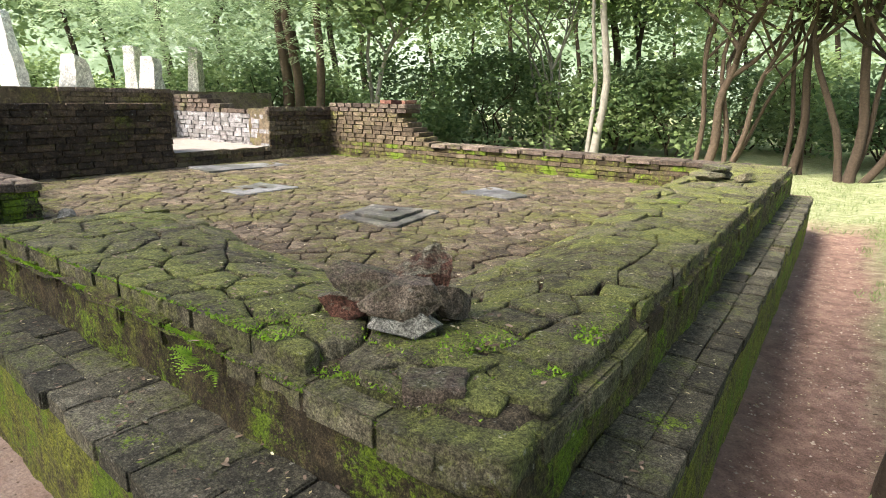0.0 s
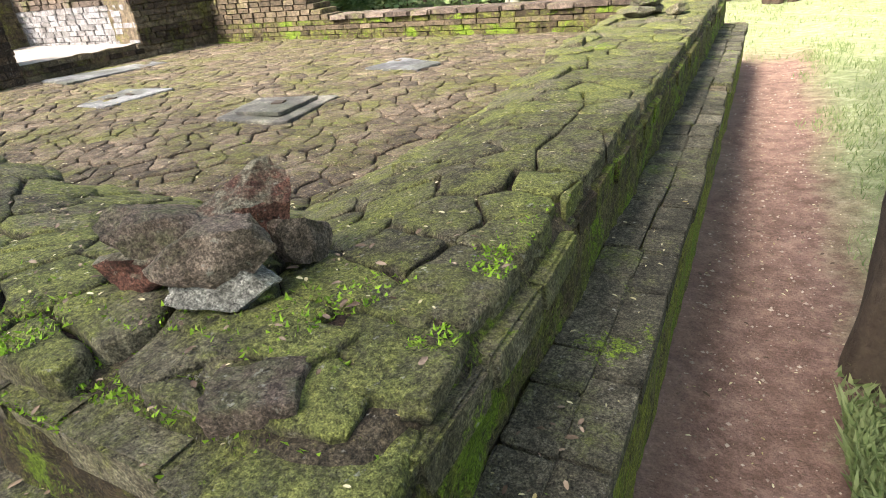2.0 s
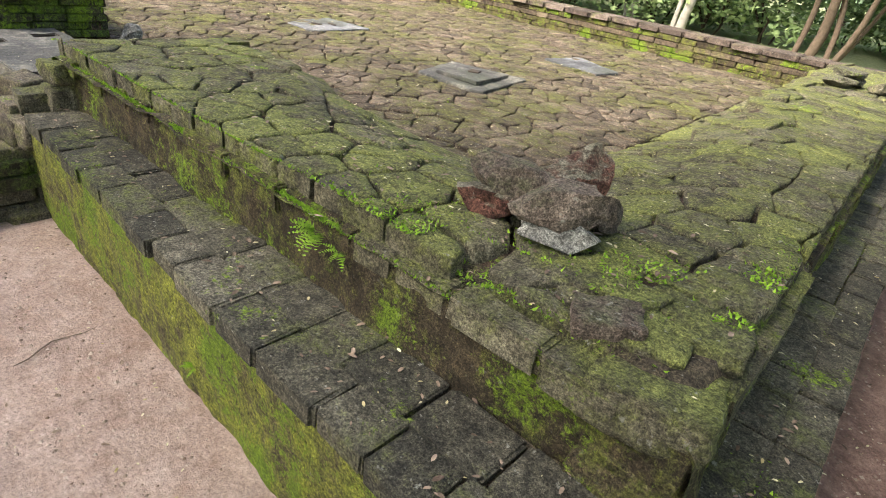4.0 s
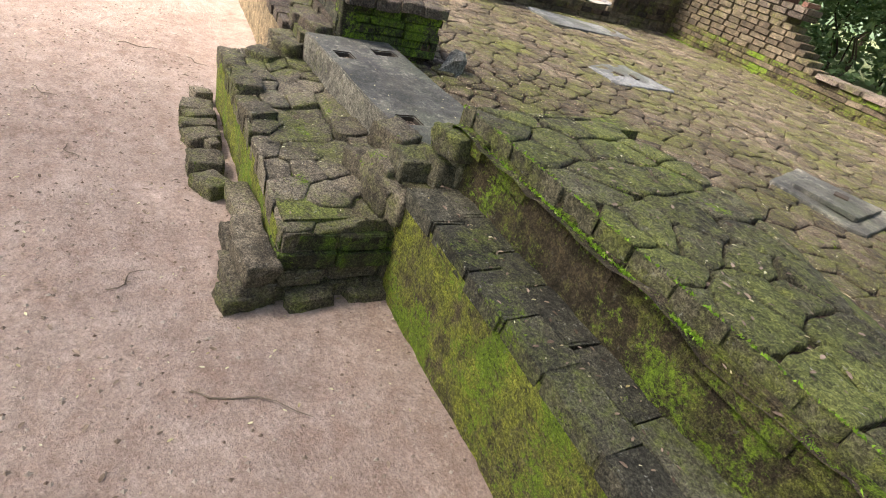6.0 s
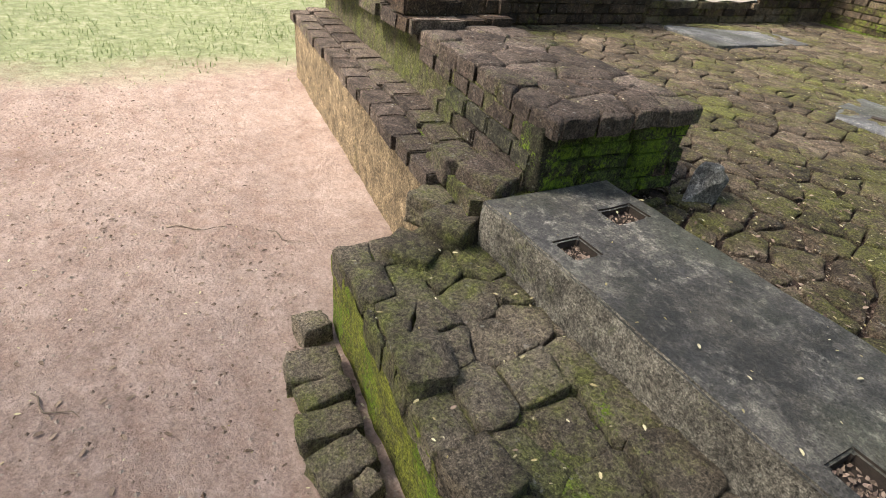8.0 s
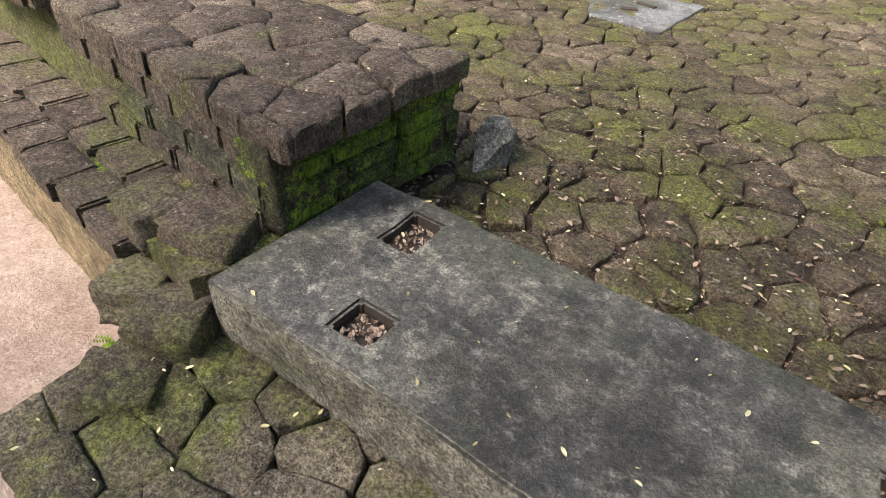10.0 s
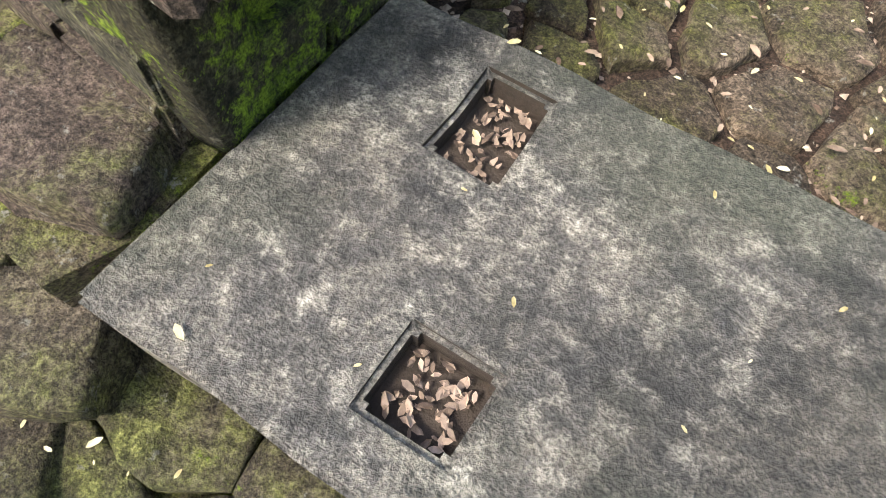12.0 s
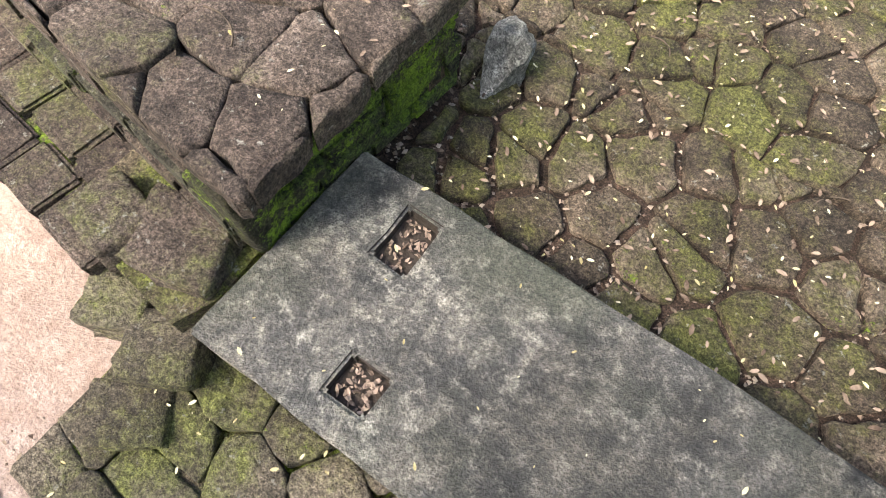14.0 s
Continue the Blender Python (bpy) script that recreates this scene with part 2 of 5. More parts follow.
M_MOSS_TUFT = plain_mat("bright_moss", (0.11, 0.20, 0.015), (0.23, 0.37, 0.03), 30.0, 0.9, 0, 0.2)
M_TWIG = plain_mat("dry_twig", (0.07, 0.05, 0.035), (0.2, 0.15, 0.11), 30.0)


def ground_mat():
    """Pinkish sand in front, reddish earth on the path, grass beyond."""
    m, nt, b, g = base_mat("ground_soil", 0.95)
    pos = g.outputs["Position"]
    sx = nt.nodes.new("ShaderNodeSeparateXYZ")
    nt.links.new(pos, sx.inputs[0])
    X, Y = sx.outputs[0], sx.outputs[1]
    n_big, n_mid, n_fine = noise_tex(nt, pos, 1.1, 6, 0.6), noise_tex(nt, pos, 9, 7, 0.7), noise_tex(nt, pos, 90, 4, 0.75)
    wob = math_node(nt, "MULTIPLY", math_node(nt, "SUBTRACT", n_big, 0.5), 1.6)
    wob2 = math_node(nt, "MULTIPLY", math_node(nt, "SUBTRACT", n_mid, 0.5), 1.0)
    w = math_node(nt, "ADD", wob, wob2)
    sand = ramp(nt, math_node(nt, "ADD", math_node(nt, "MULTIPLY", n_mid, 0.6), math_node(nt, "MULTIPLY", n_big, 0.4)),
                [(0.32, (0.235, 0.150, 0.115)), (0.48, (0.33, 0.238, 0.195)), (0.66, (0.44, 0.335, 0.285))])
    red = ramp(nt, n_mid, [(0.3, (0.115, 0.067, 0.050)), (0.5, (0.19, 0.115, 0.090)), (0.7, (0.28, 0.18, 0.145))])
    right = ramp(nt, math_node(nt, "ADD", math_node(nt, "ADD", X, 0.45), math_node(nt, "MULTIPLY", w, 0.4)), [(0.1, 0.0), (0.5, 1.0)])
    col = mix(nt, right, sand, red)
    straw = ramp(nt, n_mid, [(0.3, (0.125, 0.145, 0.06)), (0.5, (0.21, 0.23, 0.115)), (0.7, (0.33, 0.325, 0.21))])
    gx = ramp(nt, math_node(nt, "ADD", X, math_node(nt, "MULTIPLY", w, 0.35)), [(0.50, 0.0), (0.80, 1.0)])
    yy = math_node(nt, "MULTIPLY", math_node(nt, "ADD", math_node(nt, "SUBTRACT", Y, 8.6), w), 0.5)
    gy = ramp(nt, yy, [(0.0, 0.0), (0.6, 1.0)])
    lx = math_node(nt, "MULTIPLY", math_node(nt, "SUBTRACT", math_node(nt, "MULTIPLY", X, -1.0), 8.3), 0.8)
    lx = math_node(nt, "ADD", lx, math_node(nt, "MULTIPLY", w, 0.6))
    gl = ramp(nt, lx, [(0.0, 0.0), (0.6, 1.0)])
    mask = math_node(nt, "MAXIMUM", math_node(nt, "MAXIMUM", gx, gy), gl)
    col = mix(nt, mask, col, straw)
    col = mix(nt, 1.0, col, ramp(nt, n_fine, [(0.36, 0.78), (0.64, 1.2)]), "MULTIPLY")
    col = mix(nt, 1.0, col, ramp(nt, noise_tex(nt, pos, 3.0, 8, 0.7), [(0.32, 0.84), (0.5, 1.0), (0.68, 1.1)]), "MULTIPLY")
    col = mix(nt, 1.0, col, ramp(nt, noise_tex(nt, pos, 34, 8, 0.8), [(0.38, 0.84), (0.5, 1.0), (0.62, 1.14)]), "MULTIPLY")
    speck = ramp(nt, noise_tex(nt, pos, 55, 2, 0.5), [(0.70, 0.0), (0.74, 0.5)])
    col = mix(nt, speck, col, (0.5, 0.42, 0.34))
    dk = ramp(nt, noise_tex(nt, pos, 38, 2, 0.5), [(0.71, 0.0), (0.75, 0.55)])
    col = mix(nt, dk, col, (0.13, 0.085, 0.06))
    nt.links.new(col, b.inputs["Base Color"])
    grit = noise_tex(nt, pos, 42, 7, 0.8)
    bump(nt, b, [(n_mid, 0.9), (n_fine, 0.2), (grit, 0.5)], 1.0, 0.03)
    return m


M_GROUND = ground_mat()


# ---- mesh helpers ----
def mesh_of(name, verts, faces, mat, smooth=False):
    me = bpy.data.meshes.new(name)
    me.from_pydata([tuple(v) for v in verts], [], [tuple(f) for f in faces])
    me.materials.append(mat)
    if smooth:
        me.polygons.foreach_set("use_smooth", [True] * len(me.polygons))
    me.update()
    return me


def part(name, me, parent=None, label="", at=None):
    ob = new(name, me)
    if at is not None:
        ob.matrix_basis = at
    ob.parent = parent
    if label:
        tagged(ob, label)
    return ob


def structure(name, me, label, category=""):
    return tagged(new(name, me), label, category or name.split("_")[0], kind="structure")


def smooth01(a, b, x):
    t = min(1.0, max(0.0, (x - a) / (b - a)))
    return t * t * (3 - 2 * t)


def nz(x, y, z=0.0, s=1.0):
    return noise.noise(Vector((x * s, y * s, z * s)))


def grid_mesh(name, nu, nv, fn, mat, smooth=True):
    """A sheet: fn(u, v) with u, v in 0..1 gives the place."""
    vs = [fn(i / nu, j / nv) for j in range(nv + 1) for i in range(nu + 1)]
    fs = [(j * (nu + 1) + i, j * (nu + 1) + i + 1, (j + 1) * (nu + 1) + i + 1, (j + 1) * (nu + 1) + i) for j in range(nv) for i in range(nu)]
    return mesh_of(name, vs, fs, mat, smooth)


def box_mesh(name, x0, x1, y0, y1, z0, z1, mat):
    vs = [(x, y, z) for z in (z0, z1) for x, y in ((x0, y0), (x1, y0), (x1, y1), (x0, y1))]
    return mesh_of(name, vs, [(3, 2, 1, 0), (4, 5, 6, 7), (0, 1, 5, 4), (1, 2, 6, 5), (2, 3, 7, 6), (3, 0, 4, 7)], mat)


def prism(name, outline, z0, z1, mat):
    n = len(outline)
    vs = [(x, y, z) for z in (z0, z1) for x, y in outline]
    return mesh_of(name, vs, [tuple(range(n - 1, -1, -1)), tuple(range(n, 2 * n))] + [(i, (i + 1) % n, n + (i + 1) % n, n + i) for i in range(n)], mat)


def worn_block(dims, seed, mat):
    """A block with rounded, eroded edges."""
    bm = bmesh.new()
    bmesh.ops.create_cube(bm, size=1.0)
    bmesh.ops.subdivide_edges(bm, edges=bm.edges[:], cuts=6, use_grid_fill=True)
    off = Vector((seed * 1.7, seed * 0.3, 0))
    for q in bm.verts:
        p = q.co.copy()
        c = p.lerp(p.normalized() * 0.64, 0.17)
        c *= 1 + 0.14 * noise.noise(p * 1.6 + off) + 0.09 * noise.noise(p * 5 + off) + 0.03 * noise.noise(p * 13 + off)
        q.co = Vector((c.x * dims[0], c.y * dims[1], c.z * dims[2]))
    me = bpy.data.meshes.new("block")
    bm.to_mesh(me)
    bm.free()
    me.materials.append(mat)
    me.polygons.foreach_set("use_smooth", [True] * len(me.polygons))
    return me


BRICKS = {}


def brick_mesh(mat, v):
    """A worn brick of unit size, chamfered and uneven; six shapes a material."""
    key = (mat.name, v)
    if key not in BRICKS:
        rng = random.Random(v * 7 + 3)
        bm = bmesh.new()
        bmesh.ops.create_cube(bm, size=1.0)
        worn = mat in (M_STEP, M_TOP, M_BORDER)
        bmesh.ops.bevel(bm, geom=bm.edges[:], offset=0.07 if worn else 0.05, segments=2, affect="EDGES")
        for q in bm.verts:
            q.co += Vector([rng.uniform(-1, 1) * (0.022 if worn else 0.018) + 0.03 * noise.noise(q.co * 2.3 + Vector((v * 3.1, k * 5.0, 0))) for k in range(3)])
        me = bpy.data.meshes.new("brick")
        bm.to_mesh(me)
        bm.free()
        me.materials.append(mat)
        me.polygons.foreach_set("use_smooth", [False] * len(me.polygons))
        BRICKS[key] = me
    return BRICKS[key]


RB = random.Random(11)


def brick(parent, c, dims, mat, turn=0.0, tip=(0.0, 0.0), name="brick", label=""):
    m = pose(c[0], c[1], c[2], tip[0], tip[1], turn) @ Matrix.Diagonal((*dims, 1))
    return part(name, brick_mesh(mat, RB.randrange(6)), parent, label, m)


def brick_row(parent, a, b, z, length, height, depth, mat, jitter=0.006, skip=0.0, phase=0.0, tilt=0.6, name="brick"):
    """A course of bricks from a to b (plan), its outer face on the line, the wall behind it on the left of a>b."""
    a, b = Vector(a), Vector(b)
    d = (b - a)
    run, d = d.length, d.normalized()
    n = Vector((-d.y, d.x))
    ang = math.degrees(math.atan2(d.y, d.x))
    s = -phase * length
    while s < run - 0.03:
        ln = length * RB.uniform(0.75, 1.25)
        s0, s1 = max(0.0, s), min(run, s + ln)
        s += ln
        if s1 - s0 < 0.03 or RB.random() < skip:
            continue
        off = RB.uniform(-jitter, jitter) * 2
        p = a + d * ((s0 + s1) / 2) + n * (depth / 2 + off)
        brick(parent, (p.x, p.y, z + height / 2 + RB.uniform(-0.3, 0.3) * jitter), (s1 - s0 - 0.007, depth, height * RB.uniform(0.90, 0.98)), mat,
              ang + RB.uniform(-tilt, tilt), (RB.uniform(-tilt, tilt), RB.uniform(-tilt, tilt)), name)


# ---- the ground ----
def spread(lo, hi, step, far):
    c = [lo + i * step for i in range(int((hi - lo) / step) + 1)]
    for k in range(14):
        c = [c[0] - step * 1.7 ** (k + 1)] + c + [c[-1] + step * 1.7 ** (k + 1)]
    return [max(-far, min(far, q)) for q in c]


def ground_z(x, y):
    z = 0.022 * nz(x, y, 3.1, 0.9) + 0.010 * nz(x, y, 1.0, 4.0)
    if x > 0.5:
        z += 0.05 * smooth01(0.5, 1.1, x)
    if y > 8.4:
        z += 0.10 * smooth01(8.4, 14, y)
    return z - 0.02 * smooth01(-0.1, 0.2, x) * smooth01(0.6, 0.3, x)


GX, GY = spread(-10.0, 2.5, 0.125, 900.0), spread(-1.5, 10.0, 0.125, 900.0)
gv = [(x, y, ground_z(x, y) if abs(x) < 40 and abs(y) < 40 else 0.1) for y in GY for x in GX]
gf = [(j * len(GX) + i, j * len(GX) + i + 1, (j + 1) * len(GX) + i + 1, (j + 1) * len(GX) + i) for j in range(len(GY) - 1) for i in range(len(GX) - 1)]
ground = structure("ground", mesh_of("ground", gv, gf, M_GROUND, True), "pinkish sandy soil with reddish path and thin grass", "ground")

# ---- the platform: heights ----
FLOOR_Z, BORDER_Z, LEDGE_Z = 0.49, 0.85, 0.53
CAP_X, CAP_Y, TIER_X, TIER_Y, OUT_X = -0.285, 1.275, -0.265, 1.235, -0.03
BACK_Y, LEFT_X = 8.0, -7.95


def out_y(x):
    """Outer edge of the front ledge, slightly askew."""
    return 0.93 + 0.05 * (-1.1 - x)


def top_z(x, y):
    """Height of the paved top: a raised border in front and on the open side, sinking to the paved floor."""
    s = 0.14 + 0.55 * smooth01(-3.0, -1.6, x) * smooth01(5.0, 2.2, y)
    f = (1 - smooth01(2.25 - s, 2.25 + s, y)) * smooth01(-3.56, -3.46, x)
    r = smooth01(-1.15 - s, -1.15 + s, x)
    k = max(f, r)
    dip = -0.06 * math.exp(-((x + 4.4) ** 2 + (y - 2.1) ** 2) / 0.9)
    return FLOOR_Z + dip + (BORDER_Z - FLOOR_Z) * k + 0.018 * nz(x, y, 0, 1.3)


def broken(x, y):
    """Where the cap stones are gone at the near corner."""
    return x > -1.07 + 0.06 * nz(x, y, 2, 4) and y < 1.44 + 0.42 * smooth01(-0.62, -0.36, x) + 0.05 * nz(x, y, 5, 5)


def core_z(x, y):
    if x > CAP_X - 0.01 or y < CAP_Y + 0.02:
        return 0.765 + 0.03 * nz(x, y, 0, 4) + 0.015 * nz(x, y, 0, 15)
    if broken(x, y):
        return 0.800 + 0.022 * nz(x, y, 0, 5) + 0.018 * nz(x, y, 0, 14) + 0.03 * smooth01(1.3, 1.5, y)
    return top_z(x, y) - 0.030


# earth core under the paving
XS = [LEFT_X - 0.02 + i * (TIER_X + 0.018 - LEFT_X) / 150 for i in range(151)]
YS = [TIER_Y + 0.002 + j * (BACK_Y - TIER_Y) / 130 for j in range(131)]
cv = [(x, y, core_z(x, y) if not (x < -3.49 and y < 1.8) else 0.30) for y in YS for x in XS]
cf = [(j * 151 + i, j * 151 + i + 1, (j + 1) * 151 + i + 1, (j + 1) * 151 + i) for j in range(130) for i in range(150) if not (XS[i] < -5.2 and YS[j] < 1.95)]
floor_me = mesh_of("floor", cv, cf, M_JOINT, True)
floor_me.materials.append(M_EARTH)
for p in floor_me.polygons:
    p.material_index = 1 if broken(p.center.x, p.center.y) or p.center.y < CAP_Y + 0.05 or p.center.x > CAP_X - 0.04 else 0
floor_core = structure("floor", floor_me, "old paved terrace floor of mossy uneven stones over earth", "floor")


# ---- polygon paving ----
def clip(poly, p, n):
    """Keep the part of a convex polygon where (q - p) . n <= 0."""
    out = []
    for i in range(len(poly)):
        a, b = poly[i], poly[(i + 1) % len(poly)]
        da, db = (a[0] - p[0]) * n[0] + (a[1] - p[1]) * n[1], (b[0] - p[0]) * n[0] + (b[1] - p[1]) * n[1]
        if da <= 0:
            out.append(a)
        if da * db < 0:
            t = da / (da - db)
            out.append((a[0] + t * (b[0] - a[0]), a[1] + t * (b[1] - a[1])))
    return out


def cells(x0, x1, y0, y1, sx, sy, rng, jit=0.42, stagger=True):
    """Irregular polygon cells that fill a rectangle."""
    nx, ny = max(1, round((x1 - x0) / sx)), max(1, round((y1 - y0) / sy))
    sx, sy = (x1 - x0) / nx, (y1 - y0) / ny
    seed = {}
    for j in range(-2, ny + 2):
        for i in range(-2, nx + 2):
            seed[i, j] = (x0 + (i + 0.5 + (0.5 * (j % 2) if stagger else 0) - 0.25 * stagger + rng.uniform(-jit, jit)) * sx, y0 + (j + 0.5 + rng.uniform(-jit, jit)) * sy)
    for j in range(-1, ny + 1):
        for i in range(-1, nx + 1):
            c = seed[i, j]
            poly = [(x0, y0), (x1, y0), (x1, y1), (x0, y1)]
            for dj in (-2, -1, 0, 1, 2):
                for di in (-2, -1, 0, 1, 2):
                    q = seed.get((i + di, j + dj))
                    if q and (di or dj) and poly:
                        poly = clip(poly, ((c[0] + q[0]) / 2, (c[1] + q[1]) / 2), (q[0] - c[0], q[1] - c[1]))
            if len(poly) >= 3:
                yield poly


def stone_from(poly, hfun, thick, gap, rng, wear=0.011, lift=0.0, cut=0.07):
    """Vertices and faces of one paving stone about its centre: ragged sides, a worn shoulder and an uneven top."""
    cx, cy = sum(p[0] for p in poly) / len(poly), sum(p[1] for p in poly) / len(poly)
    pts = []
    for i, p in enumerate(poly):
        q = poly[(i + 1) % len(poly)]
        ln = math.hypot(q[0] - p[0], q[1] - p[1])
        if ln < 0.02:
            continue
        k = max(1, min(6, int(ln / 0.034)))
        for j in range(k):
            t = cut + (1 - 2 * cut) * j / (k - 1) if k > 1 else 0.5
            off = 0.011 * noise.noise(Vector((p[0] + t * (q[0] - p[0]), p[1] + t * (q[1] - p[1]), 0.3)) * 17)
            pts.append((p[0] + t * (q[0] - p[0]) - off * (q[1] - p[1]) / ln + rng.uniform(-0.003, 0.003), p[1] + t * (q[1] - p[1]) + off * (q[0] - p[0]) / ln + rng.uniform(-0.003, 0.003)))
    if len(pts) < 4:
        return None
    r = [math.hypot(p[0] - cx, p[1] - cy) for p in pts]
    size = sum(r) / len(r)
    if size < 0.025:
        return None

    def ring(inset, jit=0.0):
        return [((p[0] - cx) * max(0.2, 1 - inset / max(k, 1e-4)) + rng.uniform(-jit, jit), (p[1] - cy) * max(0.2, 1 - inset / max(k, 1e-4)) + rng.uniform(-jit, jit)) for p, k in zip(pts, r)]
    z0 = hfun(cx, cy) + lift
    gx, gy = (hfun(cx + 0.05, cy) - hfun(cx - 0.05, cy)) * 10, (hfun(cx, cy + 0.05) - hfun(cx, cy - 0.05)) * 10
    gx, gy = max(-0.3, min(0.3, gx)) + rng.uniform(-0.022, 0.022), max(-0.3, min(0.3, gy)) + rng.uniform(-0.022, 0.022)
    n = len(pts)
    vs = []
    for pr, dz in ((ring(gap), -thick), (ring(gap, 0.002), -wear), (ring(gap + wear * 0.8, 0.002), -wear * 0.15), (ring(size * 0.5, 0.004), 0.0)):
        vs += [(x, y, dz + gx * x + gy * y + 0.006 * noise.noise(Vector((cx + x, cy + y, 1.7)) * 14) + rng.uniform(-0.0015, 0.0015)) for x, y in pr]
    vs.append((0, 0, rng.uniform(-0.002, 0.003)))
    fs = []
    for k in range(3):
        fs += [(k * n + i, k * n + (i + 1) % n, (k + 1) * n + (i + 1) % n, (k + 1) * n + i) for i in range(n)]
    fs += [(3 * n + i, 3 * n + (i + 1) % n, 4 * n) for i in range(n)]
    return (cx, cy, z0), vs, fs


def half_smooth(me):
    """Smooth the tops and shoulders, keep the upright sides flat."""
    me.polygons.foreach_set("use_smooth", [p.normal.z > 0.25 for p in me.polygons])
    return me


def pave(parent, polys, hfun, thick, gap, mat, rng, apart, skip=lambda x, y: False, name="stone", rest="paving_stones", lift=0.004, wear=0.009, cut=0.07):
    """Lay stones: those for which apart(x, y) holds as pieces of their own, the rest joined."""
    rv, rf = [], []
    for poly in polys:
        got = stone_from(poly, hfun, thick, gap, rng, wear, rng.uniform(-lift, lift), cut)
        if not got or skip(got[0][0], got[0][1]):
            continue
        c, vs, fs = got
        if apart(c[0], c[1]):
            part(name, half_smooth(mesh_of(name, vs, fs, mat)), parent, at=Matrix.Translation(c))
        else:
            k = len(rv)
            rv += [(x + c[0], y + c[1], z + c[2]) for x, y, z in vs]
            rf += [tuple(i + k for i in f) for f in fs]
    if rf:
        tagged(part(rest, half_smooth(mesh_of(rest, rv, rf, mat)), parent), kind="stuff")


# ---- faces of the platform's two tiers (front and open side) ----
def face_sheet(name, a, b, z0, z1, mat, label, amp=0.012, lean=0.0, nu=None, rag=0.0):
    """An upright wall face from a to b with lumps; outward is to the right of a>b."""
    a, b = Vector(a), Vector(b)
    d = (b - a).normalized()
    n = Vector((d.y, -d.x))
    run = (b - a).length
    nu = nu or max(8, int(run / 0.035))
    nv = max(4, int((z1 - z0) / 0.035))

    def place(u, v):
        p = a + d * (u * run)
        z = z0 + v * (z1 - z0)
        k = amp * (nz(p.x, p.y, z, 3.0) + 0.7 * nz(p.x, p.y, z, 11.0) + 0.4 * nz(p.x, p.y, z, 30.0)) - lean * v
        if v == 1.0:
            z += rag * (nz(p.x, p.y, 0, 4) + 0.5 * nz(p.x, p.y, 0, 15))
            k -= rag * 0.6
        return (p.x + n.x * k, p.y + n.y * k, z)
    return structure(name, grid_mesh(name, nu, nv, place, mat), label, "wall")


wall_front_low = face_sheet("wall_front_low", (-3.40, out_y(-3.4) + 0.012), (OUT_X - 0.008, out_y(0) + 0.012), -0.06, LEDGE_Z - 0.045, M_FACE, "low plastered wall face overgrown with yellow-green moss")
wall_side_low = face_sheet("wall_side_low", (OUT_X - 0.012, out_y(0)), (OUT_X - 0.012, 7.95), -0.06, LEDGE_Z - 0.045, M_FACE, "low side wall face streaked with moss")
wall_front_high = face_sheet("wall_front_high", (-3.45, TIER_Y + 0.05), (TIER_X, TIER_Y), LEDGE_Z - 0.05, 0.775, M_FACE2, "upper wall tier of dark brick with moss patches", 0.024, rag=0.03)
wall_side_high = face_sheet("wall_side_high", (TIER_X, TIER_Y - 0.01), (TIER_X, 7.95), LEDGE_Z - 0.05, 0.775, M_FACE2, "upper side tier of dark brick with hanging moss", 0.024, rag=0.03)
# ledge bed and the shoulder under the cap stones
structure("ledge_front", grid_mesh("ledge_front", 60, 3, lambda u, v: (-3.45 + u * (3.45 + OUT_X), (out_y(-3.45 + u * 3.4) + 0.02) * (1 - v) + (TIER_Y + 0.06) * v, LEDGE_Z - 0.022), M_EARTH), "dark soil bed under the ledge bricks", "ledge")
structure("ledge_side", grid_mesh("ledge_side", 3, 100, lambda u, v: (TIER_X - 0.03 + u * (OUT_X - 0.02 - TIER_X + 0.03), TIER_Y + v * (7.95 - TIER_Y), LEDGE_Z - 0.022), M_EARTH), "dark soil bed under the side ledge bricks", "ledge")
structure("wall_back_end", box_mesh("wall_back_end", -3.0, OUT_X - 0.03, 7.90, 8.35, -0.05, 0.48, M_WALL), "far end of the brick platform", "wall")


# ---- brick walls ----
def brick_wall(name, runs, courses, height, length, depth, core, mats, label, skip=0.0, cap=None, cap_out=0.015, z0=0.49, jitter=0.006):
    """A wall: a core box and faces (plan lines, each with its outward side to the right of a>b) laid in courses."""
    x0, x1, y0, y1, zb, zt = core
    wall = structure(name, box_mesh(name, x0, x1, y0, y1, zb, zt, mats[0]), label, "wall")
    for k, (a, b) in enumerate(runs):
        for c in range(courses):
            m = mats[RB.randrange(len(mats))] if cap is None or c < courses - 1 else cap
            brick_row(wall, a, b, z0 + c * height, length, height, depth, m, jitter if c < courses - 1 else jitter * 2, skip, 0.5 * (c % 2) + RB.uniform(0, 0.2), 0.7)
    return wall


# dark wall of the inner building, beside its doorway
wall_dark = brick_wall("wall_dark", [((LEFT_X, 1.85), (LEFT_X, 4.88)), ((LEFT_X - 0.01, 4.90), (-8.6, 4.90))], 11, 0.084, 0.25, 0.14, (-8.55, LEFT_X - 0.03, 1.85, 4.86, 0.2, 1.40), [M_DARK], "dark weathered brick wall with pale lichen", z0=0.49)
M_LEFTHIGH = stone_mat("dull_mossy_plaster", (0.05, 0.042, 0.026), (0.095, 0.08, 0.048), (0.15, 0.125, 0.08), (0.075, 0.085, 0.025), (0.14, 0.145, 0.04), 0.6, 3.0, 0.0, 0.2, streak=True)
M_SOIL_SHADE = plain_mat("dark_soil_and_shade", (0.02, 0.015, 0.012), (0.06, 0.045, 0.035), 60.0)
